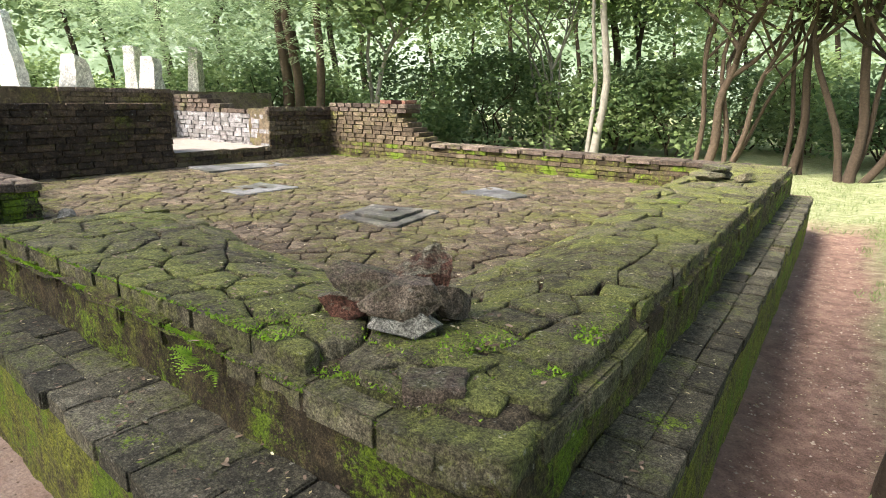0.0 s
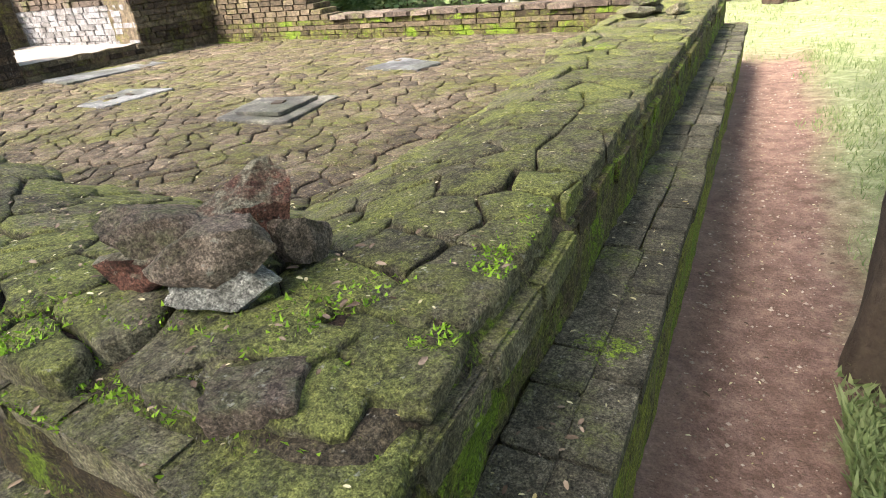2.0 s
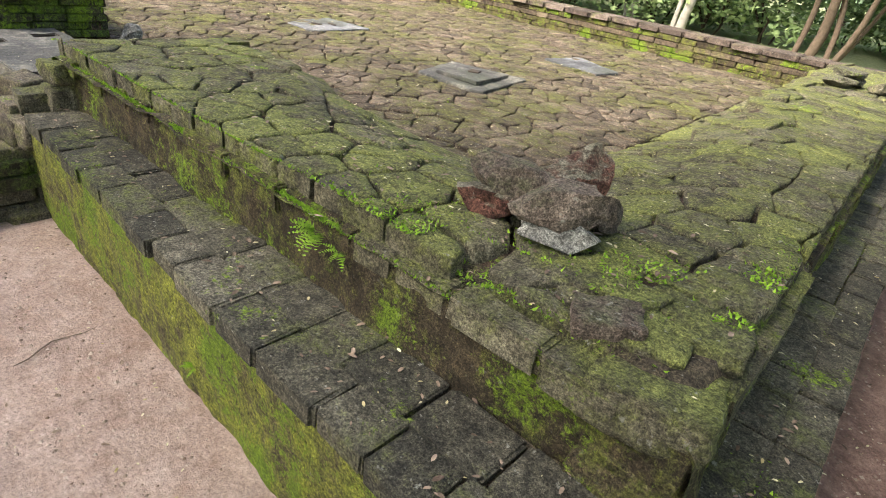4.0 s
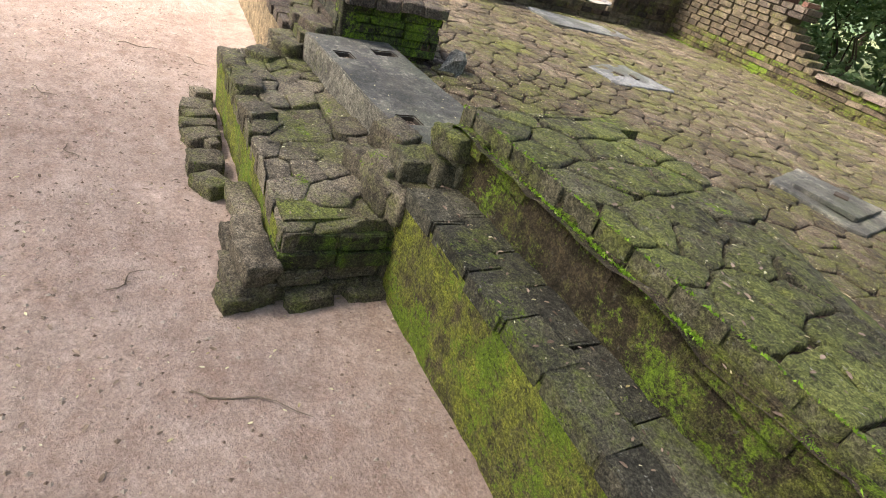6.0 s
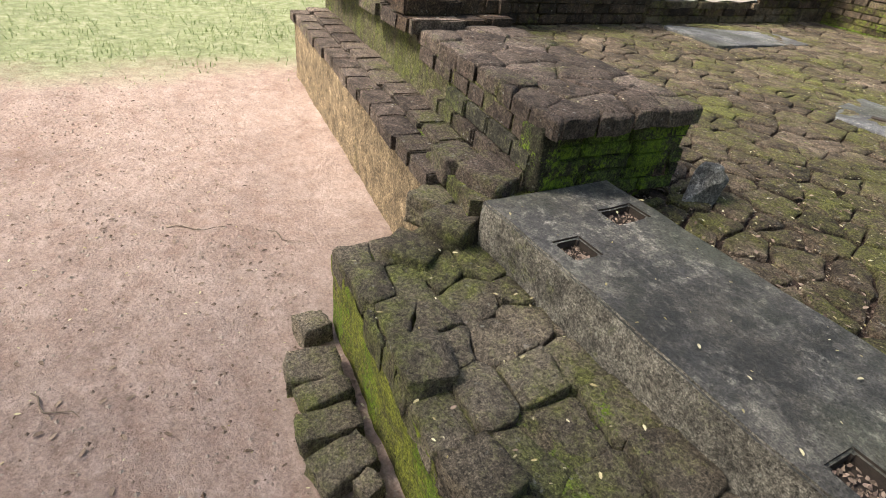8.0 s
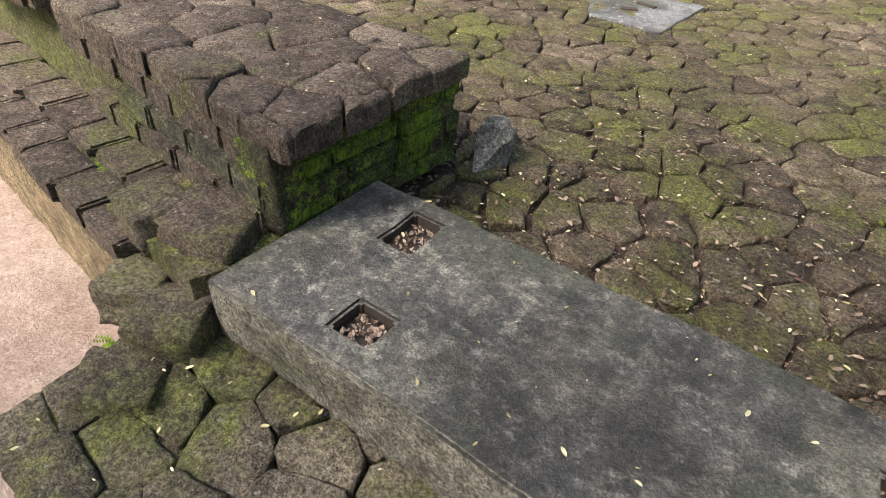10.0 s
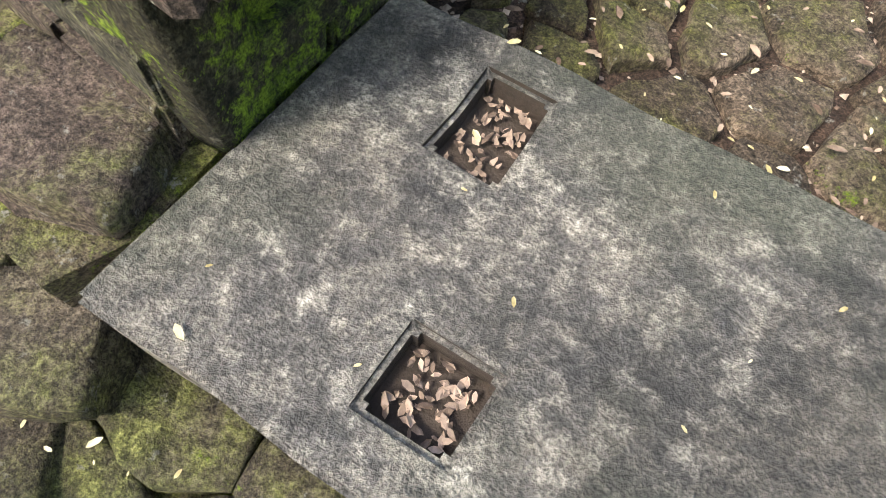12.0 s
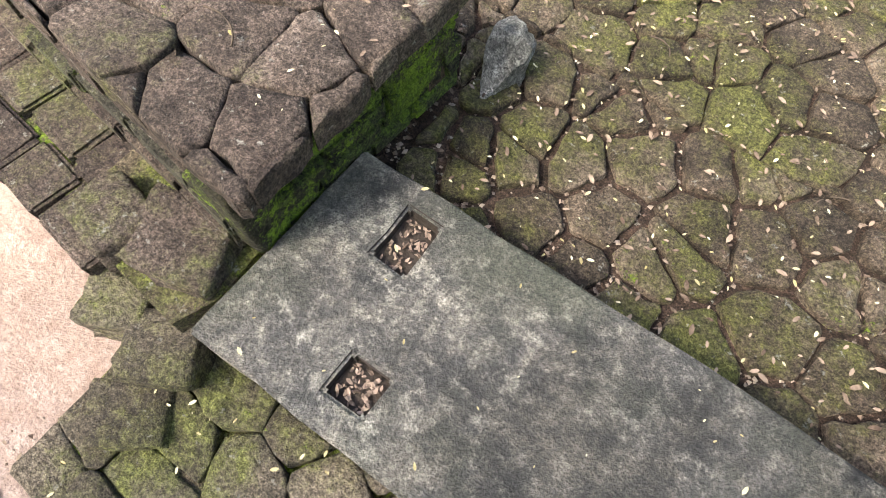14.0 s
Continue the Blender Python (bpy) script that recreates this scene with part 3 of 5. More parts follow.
# doorway: threshold block, landing and the pale side wall
wall_threshold = brick_wall("wall_threshold", [((LEFT_X + 0.02, 4.90), (LEFT_X + 0.02, 6.62))], 3, 0.07, 0.24, 0.14, (-8.6, LEFT_X - 0.01, 4.90, 6.62, 0.2, 0.68), [M_WALL, M_DARK], "low brick threshold step of the doorway")
structure("landing", grid_mesh("landing", 30, 24, lambda u, v: (-10.9 + u * 2.95, 4.9 + v * 1.75, 0.705 + 0.02 * nz(u * 3, v * 2, 0, 4)), plain_mat("pale_landing_sand", (0.15, 0.125, 0.108), (0.26, 0.23, 0.205), 9.0)), "pale sandy landing inside the doorway", "floor")
wall_inner = brick_wall("wall_inner", [((-10.9, 6.62), (LEFT_X - 0.01, 6.62))], 10, 0.082, 0.22, 0.13, (-10.9, LEFT_X - 0.05, 6.66, 7.0, 0.2, 1.28), [M_PALEWALL], "pale limewashed brick wall inside the doorway", z0=0.50, cap=M_TOP)
brick_row(wall_inner, (-10.9, 6.62), (-9.3, 6.62), 1.32, 0.22, 0.08, 0.3, M_TOP)
brick_row(wall_inner, (-10.9, 6.63), (-9.7, 6.63), 1.40, 0.22, 0.08, 0.3, M_TOP)
brick_row(wall_inner, (-10.9, 6.63), (-10.0, 6.63), 1.48, 0.22, 0.08, 0.3, M_TOP)
wall_inner_back = brick_wall("wall_inner_back", [((-10.9, 4.6), (-10.9, 6.62))], 12, 0.08, 0.22, 0.13, (-11.3, -10.95, 3.5, 6.62, 0.2, 1.62), [M_WALL], "brown brick back wall behind the doorway", z0=0.69, cap=M_TOP)
wall_upper = brick_wall("wall_upper", [((-11.6, 3.6), (-11.6, 7.2))], 4, 0.08, 0.26, 0.2, (-14.8, -11.65, 3.6, 9.6, 0.2, 1.62), [M_TOP, M_PALEWALL], "upper brick terrace behind the dark wall", z0=1.32)
# wall between doorway and corner
wall_left = brick_wall("wall_left", [((LEFT_X + 0.02, 6.62), (LEFT_X + 0.02, 8.45))], 11, 0.08, 0.22, 0.13, (-8.5, LEFT_X - 0.02, 6.62, 8.9, 0.2, 1.33), [M_WALL, M_WALL, M_DARK], "brown brick wall with yellow moss", z0=0.49, cap=M_TOP)
# back wall: stepped ruin at the corner, then a low wall with a flat coping
wall_back = brick_wall("wall_back", [((LEFT_X, BACK_Y + 0.02), (OUT_X - 0.5, BACK_Y - 0.04))], 4, 0.068, 0.26, 0.14, (LEFT_X, -0.6, BACK_Y + 0.06, BACK_Y + 0.42, -0.05, 0.755), [M_FACE2, M_FACE2, M_WALL], "low brick back wall with moss on its lower courses", z0=0.48, jitter=0.003)
for c in range(9):
    x_end = -5.55 - 0.115 * c
    if c > 6:
        x_end = -6.05
    brick_row(wall_back, (LEFT_X, BACK_Y + 0.03), (x_end, BACK_Y + 0.03), 0.752 + 0.077 * c, 0.22, 0.077, 0.40, M_WALL if c < 7 else M_TOP, 0.004)
brick_row(wall_back, (-6.7, BACK_Y + 0.05), (-6.1, BACK_Y + 0.05), 1.44, 0.16, 0.07, 0.3, M_RED, 0.02, 0.2, 0, 4)
brick_row(wall_back, (-5.5, BACK_Y - 0.02), (OUT_X - 0.6, BACK_Y - 0.06), 0.752, 0.34, 0.068, 0.46, M_TOP, 0.012, name="coping_brick")

# ---- the walls on the other side of the entrance ----
# low tier with two rows of ledge bricks, then the box wall and the taller stack behind
face_sheet("wall_left_low", (-8.35, 1.52), (-5.42, 1.19), -0.06, 0.45, M_LEFTFACE, "low earthy brick wall face beside the sand", 0.010)
ledge_left = structure("ledge_left", prism("ledge_left", [(-8.30, 1.56), (-5.30, 1.23), (-5.17, 1.30), (-5.2, 1.75), (-8.30, 2.0)], 0.0, 0.503, M_EARTH), "core of the low brick ledge", "ledge")
brick_row(ledge_left, (-8.35, 1.49), (-5.45, 1.165), 0.44, 0.2, 0.075, 0.14, M_TOP, 0.006, tilt=0.6, name="ledge_brick")
brick_row(ledge_left, (-8.35, 1.62), (-5.40, 1.305), 0.45, 0.2, 0.085, 0.17, M_TOP, 0.006, tilt=0.6, name="ledge_brick")
wall_box = structure("wall_box", prism("wall_box", [(-8.5, 1.82), (-5.24, 1.48), (-5.19, 2.10), (-8.5, 2.10)], 0.1, 0.77, M_EARTH), "core of the mossy brick wall beside the entrance", "wall")
# end face towards the entrance, in thin green courses
for c in range(5):
    brick_row(wall_box, (-5.175, 1.44), (-5.13, 2.14), 0.49 + 0.056 * c, 0.2, 0.055, 0.13, M_GREENFACE, 0.006)
# outer face towards the sand: a mossy plastered tier, then stepped bricks near the entrance
face_sheet("wall_left_high", (-8.28, 1.79), (-5.30, 1.457), 0.47, 0.775, M_LEFTHIGH, "upper plastered tier with dull green moss", 0.016)
for c, (off, x0) in enumerate(((-0.045, -6.15), (-0.03, -5.95), (-0.015, -6.35))):
    brick_row(wall_box, (x0, 1.45 - 0.11 * (x0 + 5.22) + off), (-5.20, 1.45 + off), 0.535 + 0.078 * c, 0.19, 0.076, 0.16, (M_TOP, M_LEDGE, M_TOP)[c], 0.004, tilt=0.4)
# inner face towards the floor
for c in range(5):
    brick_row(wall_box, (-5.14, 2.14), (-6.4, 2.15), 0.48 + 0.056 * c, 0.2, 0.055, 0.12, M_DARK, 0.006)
RNG = random.Random(5)


def on_box(poly):
    """Bring a cell of a straight strip to the askew top of the box wall."""
    return [(x, 2.16 - (2.16 - y) * (2.16 - (1.425 - 0.11 * (x + 5.12))) / 0.735) for x, y in poly]


pave(wall_box, [on_box(p) for p in cells(-6.55, -5.115, 1.425, 2.16, 0.215, 0.18, RNG, 0.30, False)], lambda x, y: 0.838 + 0.008 * nz(x, y, 0, 4), 0.068, 0.0015, M_TOP, RNG, lambda x, y: True, cut=0.05, wear=0.012)
# taller stack: courses stepping up
for c in range(7):
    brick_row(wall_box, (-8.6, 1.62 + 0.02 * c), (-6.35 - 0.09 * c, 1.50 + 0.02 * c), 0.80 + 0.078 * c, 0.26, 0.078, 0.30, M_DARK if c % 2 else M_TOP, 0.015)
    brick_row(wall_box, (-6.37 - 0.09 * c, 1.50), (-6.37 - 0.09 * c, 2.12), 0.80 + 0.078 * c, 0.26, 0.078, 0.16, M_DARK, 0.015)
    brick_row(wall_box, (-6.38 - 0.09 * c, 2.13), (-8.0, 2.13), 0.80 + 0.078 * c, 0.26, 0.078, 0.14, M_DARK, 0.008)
for c in range(5):
    brick_row(wall_box, (-6.3, 2.10), (-8.0, 2.12), 0.48 + 0.066 * c, 0.24, 0.064, 0.14, M_DARK, 0.008)
structure("wall_stack_core", box_mesh("wall_stack_core", -8.5, -7.1, 1.75, 2.0, 0.8, 1.32, M_EARTH), "earth core of the stepped brick stack", "wall")
# packed earth and worn mossy stones where the ledge meets the entrance
structure("ledge_fill", prism("ledge_fill", [(-5.62, 1.24), (-5.215, 1.20), (-5.175, 1.30), (-5.19, 1.52), (-5.62, 1.52)], 0.2, 0.535, M_EARTH), "mossy earth packed at the end of the ledge", "ledge")
for c, d, m, r in (((-5.31, 1.345, 0.54), (0.21, 0.18, 0.11), M_TOP, 14), ((-5.49, 1.30, 0.535), (0.17, 0.16, 0.11), M_TOP, -10), ((-5.40, 1.17, 0.415), (0.17, 0.15, 0.12), M_STEP, 25), ((-5.235, 1.155, 0.42), (0.17, 0.17, 0.11), M_STEP, 32), ((-5.22, 1.0, 0.35), (0.18, 0.15, 0.09), M_STEP, 36), ((-5.225, 1.475, 0.665), (0.12, 0.10, 0.25), M_GREENFACE, 3)):
    part("ledge_brick", worn_block(d, RB.randrange(90), m), ledge_left, at=pose(*c, RB.uniform(-4, 4), RB.uniform(-4, 4), r))

# ---- the entrance: stepped brick platform, slab and fallen bricks ----
def step_z(x, y):
    return 0.355 + 0.012 * nz(x, y, 0, 2) + 0.04 * smooth01(0.95, 1.15, y) - 0.03 * smooth01(-3.9, -3.5, x) * smooth01(0.95, 0.6, y)


def step_edge(x):
    """Outer edge of the entrance platform, askew to the slab."""
    return 0.655 - 0.083 * (x + 4.2)


STEP_OUT = [(-5.36, step_edge(-5.36) + 0.02), (-3.47, step_edge(-3.47) + 0.02), (-3.44, 1.35), (-5.36, 1.35)]
step_core = structure("entrance_platform", prism("entrance_platform", STEP_OUT, -0.05, 0.338, M_EARTH), "low brick platform before the entrance slab", "platform")
face_sheet("entrance_face", (-5.38, step_edge(-5.38) + 0.005), (-3.46, step_edge(-3.46) + 0.005), -0.06, 0.31, M_FACE, "mossy low face of the entrance platform", 0.014)
RNG = random.Random(8)


def skewed(poly):
    """Bring a cell of a straight strip to the askew platform."""
    return [(x, step_edge(x) + (y - 0.65) * (1.225 - step_edge(x)) / 0.575) for x, y in poly]


step_cells = [skewed(p) for p in cells(-5.36, -3.40, 0.65, 1.225, 0.182, 0.144, RNG, 0.27, False)]
pave(step_core, step_cells, step_z, 0.10, 0.0025, M_STEP, RNG, lambda x, y: True, name="step_brick", lift=0.018, wear=0.008, cut=0.05)
# bricks of the outer edge that stand proud of the rest
for x, lift, w, d, r in ((-4.73, 0.022, 0.19, 0.15, -8), (-4.36, 0.018, 0.16, 0.14, 12)):
    part("step_brick", worn_block((w, d, 0.12), RB.randrange(90), M_STEP), step_core, at=pose(x, step_edge(x) + 0.075, 0.32 + lift, RB.uniform(-4, 4), RB.uniform(-4, 4), r))
# near side of it in courses, with a lower outer course round its corner
for c in range(4):
    brick_row(step_core, (-3.37 - 0.012 * c, 0.56 + 0.01 * c), (-3.36, 1.16), 0.0 + 0.078 * c, 0.21, 0.074, 0.15, M_GREENFACE if c > 1 else M_STEP, 0.008, 0.04)
for x, y, z, w, d, h, r in ((-3.45, 0.52, 0.165, 0.20, 0.13, 0.09, 4), (-3.65, 0.545, 0.155, 0.19, 0.12, 0.08, -3), (-3.84, 0.575, 0.14, 0.18, 0.11, 0.08, 5), (-4.02, 0.59, 0.10, 0.16, 0.10, 0.08, -4), (-3.47, 0.50, 0.06, 0.24, 0.16, 0.12, 3), (-3.71, 0.53, 0.05, 0.24, 0.14, 0.11, -4),
                            (-3.40, 0.44, 0.03, 0.13, 0.12, 0.10, 5), (-3.355, 0.72, 0.015, 0.10, 0.19, 0.10, 3), (-3.36, 0.97, 0.005, 0.10, 0.18, 0.08, -4)):
    part("step_brick", worn_block((w, d, h), RB.randrange(90), M_STEP), step_core, at=pose(x, y, z, RB.uniform(-2, 2), RB.uniform(-2, 2), r))
# raised stones that climb from the platform to the border beside the slab
for c, d, m, r in (((-3.45, 1.10, 0.42), (0.19, 0.17, 0.13), M_STEP, 8), ((-3.48, 1.29, 0.53), (0.22, 0.19, 0.16), M_BORDER, -5), ((-3.65, 1.24, 0.50), (0.17, 0.16, 0.13), M_STEP, 12), ((-3.42, 1.27, 0.70), (0.18, 0.16, 0.10), M_BORDER, 4),
                   ((-3.60, 1.10, 0.45), (0.19, 0.18, 0.16), M_STEP, 5), ((-3.58, 1.40, 0.56), (0.20, 0.2, 0.18), M_BORDER, -10), ((-3.60, 1.58, 0.56), (0.2, 0.2, 0.17), M_BORDER, 9), ((-3.52, 1.48, 0.66), (0.2, 0.2, 0.16), M_BORDER, 15), ((-3.60, 1.66, 0.58), (0.18, 0.18, 0.14), M_BORDER, -12), ((-3.48, 1.85, 0.66), (0.2, 0.2, 0.16), M_PAVE, 6), ((-3.38, 1.46, 0.76), (0.17, 0.2, 0.12), M_BORDER, -8), ((-3.58, 2.02, 0.56), (0.2, 0.15, 0.12), M_PAVE, 25),
                   ((-3.74, 1.17, 0.550), (0.19, 0.15, 0.12), M_STEP, 20), ((-3.54, 1.16, 0.520), (0.19, 0.17, 0.14), M_BORDER, -8), ((-3.46, 1.33, 0.595), (0.2, 0.17, 0.15), M_BORDER, 10), ((-3.52, 1.06, 0.410), (0.19, 0.15, 0.14), M_STEP, 5), ((-3.79, 1.07, 0.410), (0.16, 0.15, 0.12), M_STEP, 12)):
    part("stone", worn_block(d, RB.randrange(90), m), floor_core, at=pose(*c, RB.uniform(-5, 5), RB.uniform(-5, 5), r))
structure("entrance_fill", box_mesh("entrance_fill", -3.66, -3.42, 1.30, 2.30, 0.25, 0.60, M_EARTH), "dark soil packed beside the threshold slab", "floor")
structure("border_end", box_mesh("border_end", -3.53, -3.40, 1.32, 2.28, 0.40, 0.805, M_EARTH), "mossy earth end of the raised border beside the slab", "wall")
# fallen bricks in front, half sunk in the sand
fallen = [((-5.33, 0.665), (0.12, 0.13), 8), ((-5.13, 0.60), (0.16, 0.20), -12), ((-5.00, 0.60), (0.11, 0.19), 6), ((-4.88, 0.57), (0.13, 0.21), -4), ((-4.74, 0.565), (0.14, 0.20), 14), ((-4.46, 0.53), (0.19, 0.20), -6), ((-4.24, 0.52), (0.20, 0.15), 24), ((-4.64, 0.60), (0.08, 0.07), 20)]
for (x, y), (lx, ly), r in fallen:
    fb = new("fallen_brick", worn_block((lx * 0.88, ly * 0.88, 0.11), RB.randrange(90), M_STEP))
    fb.matrix_basis = pose(x, y, 0.018, RB.uniform(-5, 5), RB.uniform(-5, 5), r)
    tagged(fb, "fallen brown brick half sunk in the sand", "brick", "fallen bricks before the entrance")


def slab_mesh():
    """The threshold slab with four square sockets."""
    xs = [-5.16, -4.97, -4.88, -4.855, -4.76, -4.4, -4.0, -3.99, -3.89, -3.875, -3.785, -3.60]
    ys = [1.215, 1.285, 1.38, 1.54, 1.575, 1.635, 1.715, 1.785]
    holes = {}
    for tag, (a, b, c, d) in {"fl": (-4.855, -4.76, 1.285, 1.38), "bl": (-4.97, -4.88, 1.575, 1.715), "fr": (-3.99, -3.89, 1.285, 1.38), "br": (-3.875, -3.785, 1.54, 1.635)}.items():
        for i in range(len(xs) - 1):
            for j in range(len(ys) - 1):
                if a - 1e-6 <= xs[i] and xs[i + 1] <= b + 1e-6 and c - 1e-6 <= ys[j] and ys[j + 1] <= d + 1e-6:
                    holes[i, j] = tag
    bm = bmesh.new()
    z1, z0 = 0.56, 0.32
    v = {(i, j): bm.verts.new((x, y, z1)) for i, x in enumerate(xs) for j, y in enumerate(ys)}
    top = [bm.faces.new((v[i, j], v[i + 1, j], v[i + 1, j + 1], v[i, j + 1])) for i in range(len(xs) - 1) for j in range(len(ys) - 1)]
    keep = {(i, j): top[i * (len(ys) - 1) + j] for i in range(len(xs) - 1) for j in range(len(ys) - 1)}
    ext = bmesh.ops.extrude_face_region(bm, geom=top)
    low = [g for g in ext["geom"] if isinstance(g, bmesh.types.BMVert)]
    # the extruded copy is the top; the first faces become the underside
    for q in bm.verts:
        q.co.z = z0
    for q in low:
        q.co.z = z1
    up = [f for f in bm.faces if all(q in set(low) for q in f.verts)]
    sunk = [f for f in up if any(abs(f.calc_center_median().x - (xs[i] + xs[i + 1]) / 2) < 1e-5 and abs(f.calc_center_median().y - (ys[j] + ys[j + 1]) / 2) < 1e-5 for i, j in holes)]
    got = bmesh.ops.extrude_face_region(bm, geom=sunk)
    for q in got["geom"]:
        if isinstance(q, bmesh.types.BMVert):
            q.co.z = z1 - 0.055
    bmesh.ops.delete(bm, geom=sunk, context="FACES")
    bmesh.ops.recalc_face_normals(bm, faces=bm.faces[:])
    sharp = [e for e in bm.edges if e.is_manifold and e.calc_face_angle(0) > 0.8]
    bmesh.ops.bevel(bm, geom=sharp, offset=0.007, segments=2, affect="EDGES")
    bmesh.ops.subdivide_edges(bm, edges=[e for e in bm.edges if e.calc_length() > 0.12], cuts=3, use_grid_fill=True)
    for q in bm.verts:
        q.co += Vector((0.010 * nz(q.co.x, q.co.y, q.co.z, 6), 0.012 * nz(q.co.x, q.co.y, q.co.z + 7, 5), 0.005 * nz(q.co.x, q.co.y, 3, 4)))
    me = bpy.data.meshes.new("threshold_slab")
    bm.to_mesh(me)
    bm.free()
    me.materials.append(M_SLAB)
    me.materials.append(M_SLAB_SIDE)
    me.materials.append(M_SOIL_SHADE)
    # socket walls take the dark soil colour as painted shade inside the holes
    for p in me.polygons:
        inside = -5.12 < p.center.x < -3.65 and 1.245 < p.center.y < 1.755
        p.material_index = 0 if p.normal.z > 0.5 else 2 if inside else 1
    return me


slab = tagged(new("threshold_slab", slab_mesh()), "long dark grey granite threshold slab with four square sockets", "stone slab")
for tag, (a, b, c, d) in enumerate(((-4.852, -4.763, 1.288, 1.377), (-4.967, -4.883, 1.578, 1.712), (-3.987, -3.893, 1.288, 1.377), (-3.872, -3.788, 1.543, 1.632))):
    part("socket_soil", grid_mesh("socket_soil", 6, 6, lambda u, v: (a - 0.03 + u * (b - a + 0.06), c - 0.03 + v * (d - c + 0.06), 0.522 + 0.008 * nz(a + u, c + v, 0, 9)), M_SOIL_SHADE), slab, "dark soil with dry leaves in a socket")


# ---- rocks and plates ----
def rock_mesh(dims, seed, mat, rough=0.22):
    rng = random.Random(seed)
    bm = bmesh.new()
    bmesh.ops.create_icosphere(bm, subdivisions=4, radius=1.0)
    planes = []
    for k in range(14):
        d = Vector((rng.gauss(0, 1), rng.gauss(0, 1), rng.gauss(0, 1))).normalized()
        planes.append((d, rng.uniform(0.52, 0.78)))
    for q in bm.verts:
        for d, h in planes:
            k = q.co.dot(d)
            if k > h:
                q.co -= d * (k - h)
        p = q.co.copy()
        q.co *= 1 + rough * 0.5 * noise.noise(p * 2.2 + Vector((seed, 0, 0))) + rough * 0.3 * noise.noise(p * 6) + rough * 0.15 * noise.noise(p * 15)
        q.co = Vector((q.co.x * dims[0] * 0.68, q.co.y * dims[1] * 0.68, q.co.z * dims[2] * 0.68))
    me = bpy.data.meshes.new("rock")
    bm.to_mesh(me)
    bm.free()
    me.materials.append(mat)
    return me


for nm, c, d, m, s, rot, lab in (
        ("rock", (-0.81, 1.585, 0.872), (0.23, 0.15, 0.10), M_GREY, 12, (0, 0, 22), "flat pale grey stone under a small pile"),
        ("rock", (-1.03, 1.60, 0.875), (0.20, 0.17, 0.11), M_RED, 15, (0, 4, 50), "reddish broken brick at the foot of a pile"),
        ("rock", (-0.99, 1.615, 0.955), (0.25, 0.17, 0.11), M_ROCK, 3, (0, 14, 28), "grey-green rock slab leaning in a small pile"),
        ("rock", (-0.88, 1.75, 0.955), (0.20, 0.17, 0.20), M_RED, 4, (0, 4, 35), "broken red-brown brick lump with a pale top"),
        ("rock", (-0.82, 1.605, 0.958), (0.23, 0.16, 0.12), M_ROCK, 9, (4, -4, 25), "rounded brown-grey stone on top of a pile"),
        ("rock", (-0.79, 1.79, 0.885), (0.14, 0.12, 0.11), M_ROCK, 18, (0, 20, 70), "dark brown stone behind a small pile"),
        ("rock", (-5.07, 2.27, 0.48), (0.14, 0.2, 0.18), M_GREY, 24, (0, 0, 20), "pale grey boulder at the foot of the wall"),
        ("rock", (-0.80, 5.95, 0.90), (0.2, 0.16, 0.09), M_LEDGE, 30, (0, 0, 10), "dark loose brick lying on the border"),
        ("rock", (-0.70, 6.12, 0.90), (0.2, 0.14, 0.09), M_LEDGE, 33, (0, 0, 40), "dark loose brick lying on the border"),
        ("rock", (-0.76, 6.05, 0.965), (0.24, 0.15, 0.06), M_LEDGE, 36, (0, 0, 15), "flat dark brick laid on two others"),
        ("rock", (-0.50, 6.05, 0.90), (0.2, 0.14, 0.08), M_BORDER, 39, (0, 0, 70), "mossy loose brick on the border")):
    ob = new(nm, rock_mesh(d, s, m))
    ob.matrix_basis = pose(*c, *rot)
    tagged(ob, lab, "stone")


def plate(outline, z, thick, mat, label, name="stone_plate", hole=None, raised=False):
    """A flat stone plate of the given outline, with a worn edge."""
    rng = random.Random(len(label))
    ob = new(name, None)
    ob.empty_display_size = 0.1
    cx, cy = sum(p[0] for p in outline) / len(outline), sum(p[1] for p in outline) / len(outline)
    ob.location = (cx, cy, z)
    got = stone_from(outline, lambda x, y: 0.0, thick, 0.0, rng, 0.008, cut=0.04)
    part("slab", mesh_of("slab", got[1], got[2], mat), ob, at=Matrix.Translation((0, 0, 0)))
    if raised:
        small = [(cx + (p[0] - cx) * 0.68, cy + (p[1] - cy) * 0.68) for p in outline]
        got = stone_from(small, lambda x, y: 0.0, 0.03, 0.0, rng, 0.006, cut=0.03)
        part("raised_panel", mesh_of("raised_panel", got[1], got[2], mat), ob, at=Matrix.Translation((0, 0, 0.028)))
    for hx, hy, hl, hw, r in hole or ():
        part("socket", box_mesh("socket", -hl / 2, hl / 2, -hw / 2, hw / 2, -0.02, 0.004, M_SOIL_SHADE), ob, "dark square socket", pose(hx - cx, hy - cy, 0.006 + (0.03 if raised else 0.0), 0, 0, r))
    return tagged(ob, label, "stone slab")


plate([(-3.40, 3.80), (-2.76, 3.84), (-2.86, 4.62), (-3.55, 4.42)], 0.515, 0.06, M_SLAB, "square dark granite base plate with a central socket", raised=True, hole=[(-3.12, 4.2, 0.09, 0.09, 20)])
plate([(-5.58, 4.03), (-5.06, 3.99), (-5.02, 4.76), (-5.70, 4.70)], 0.505, 0.05, M_PLATE, "pale grey granite base plate with worn holes", hole=[(-5.35, 4.28, 0.10, 0.05, 30), (-5.30, 4.45, 0.12, 0.04, -10)])
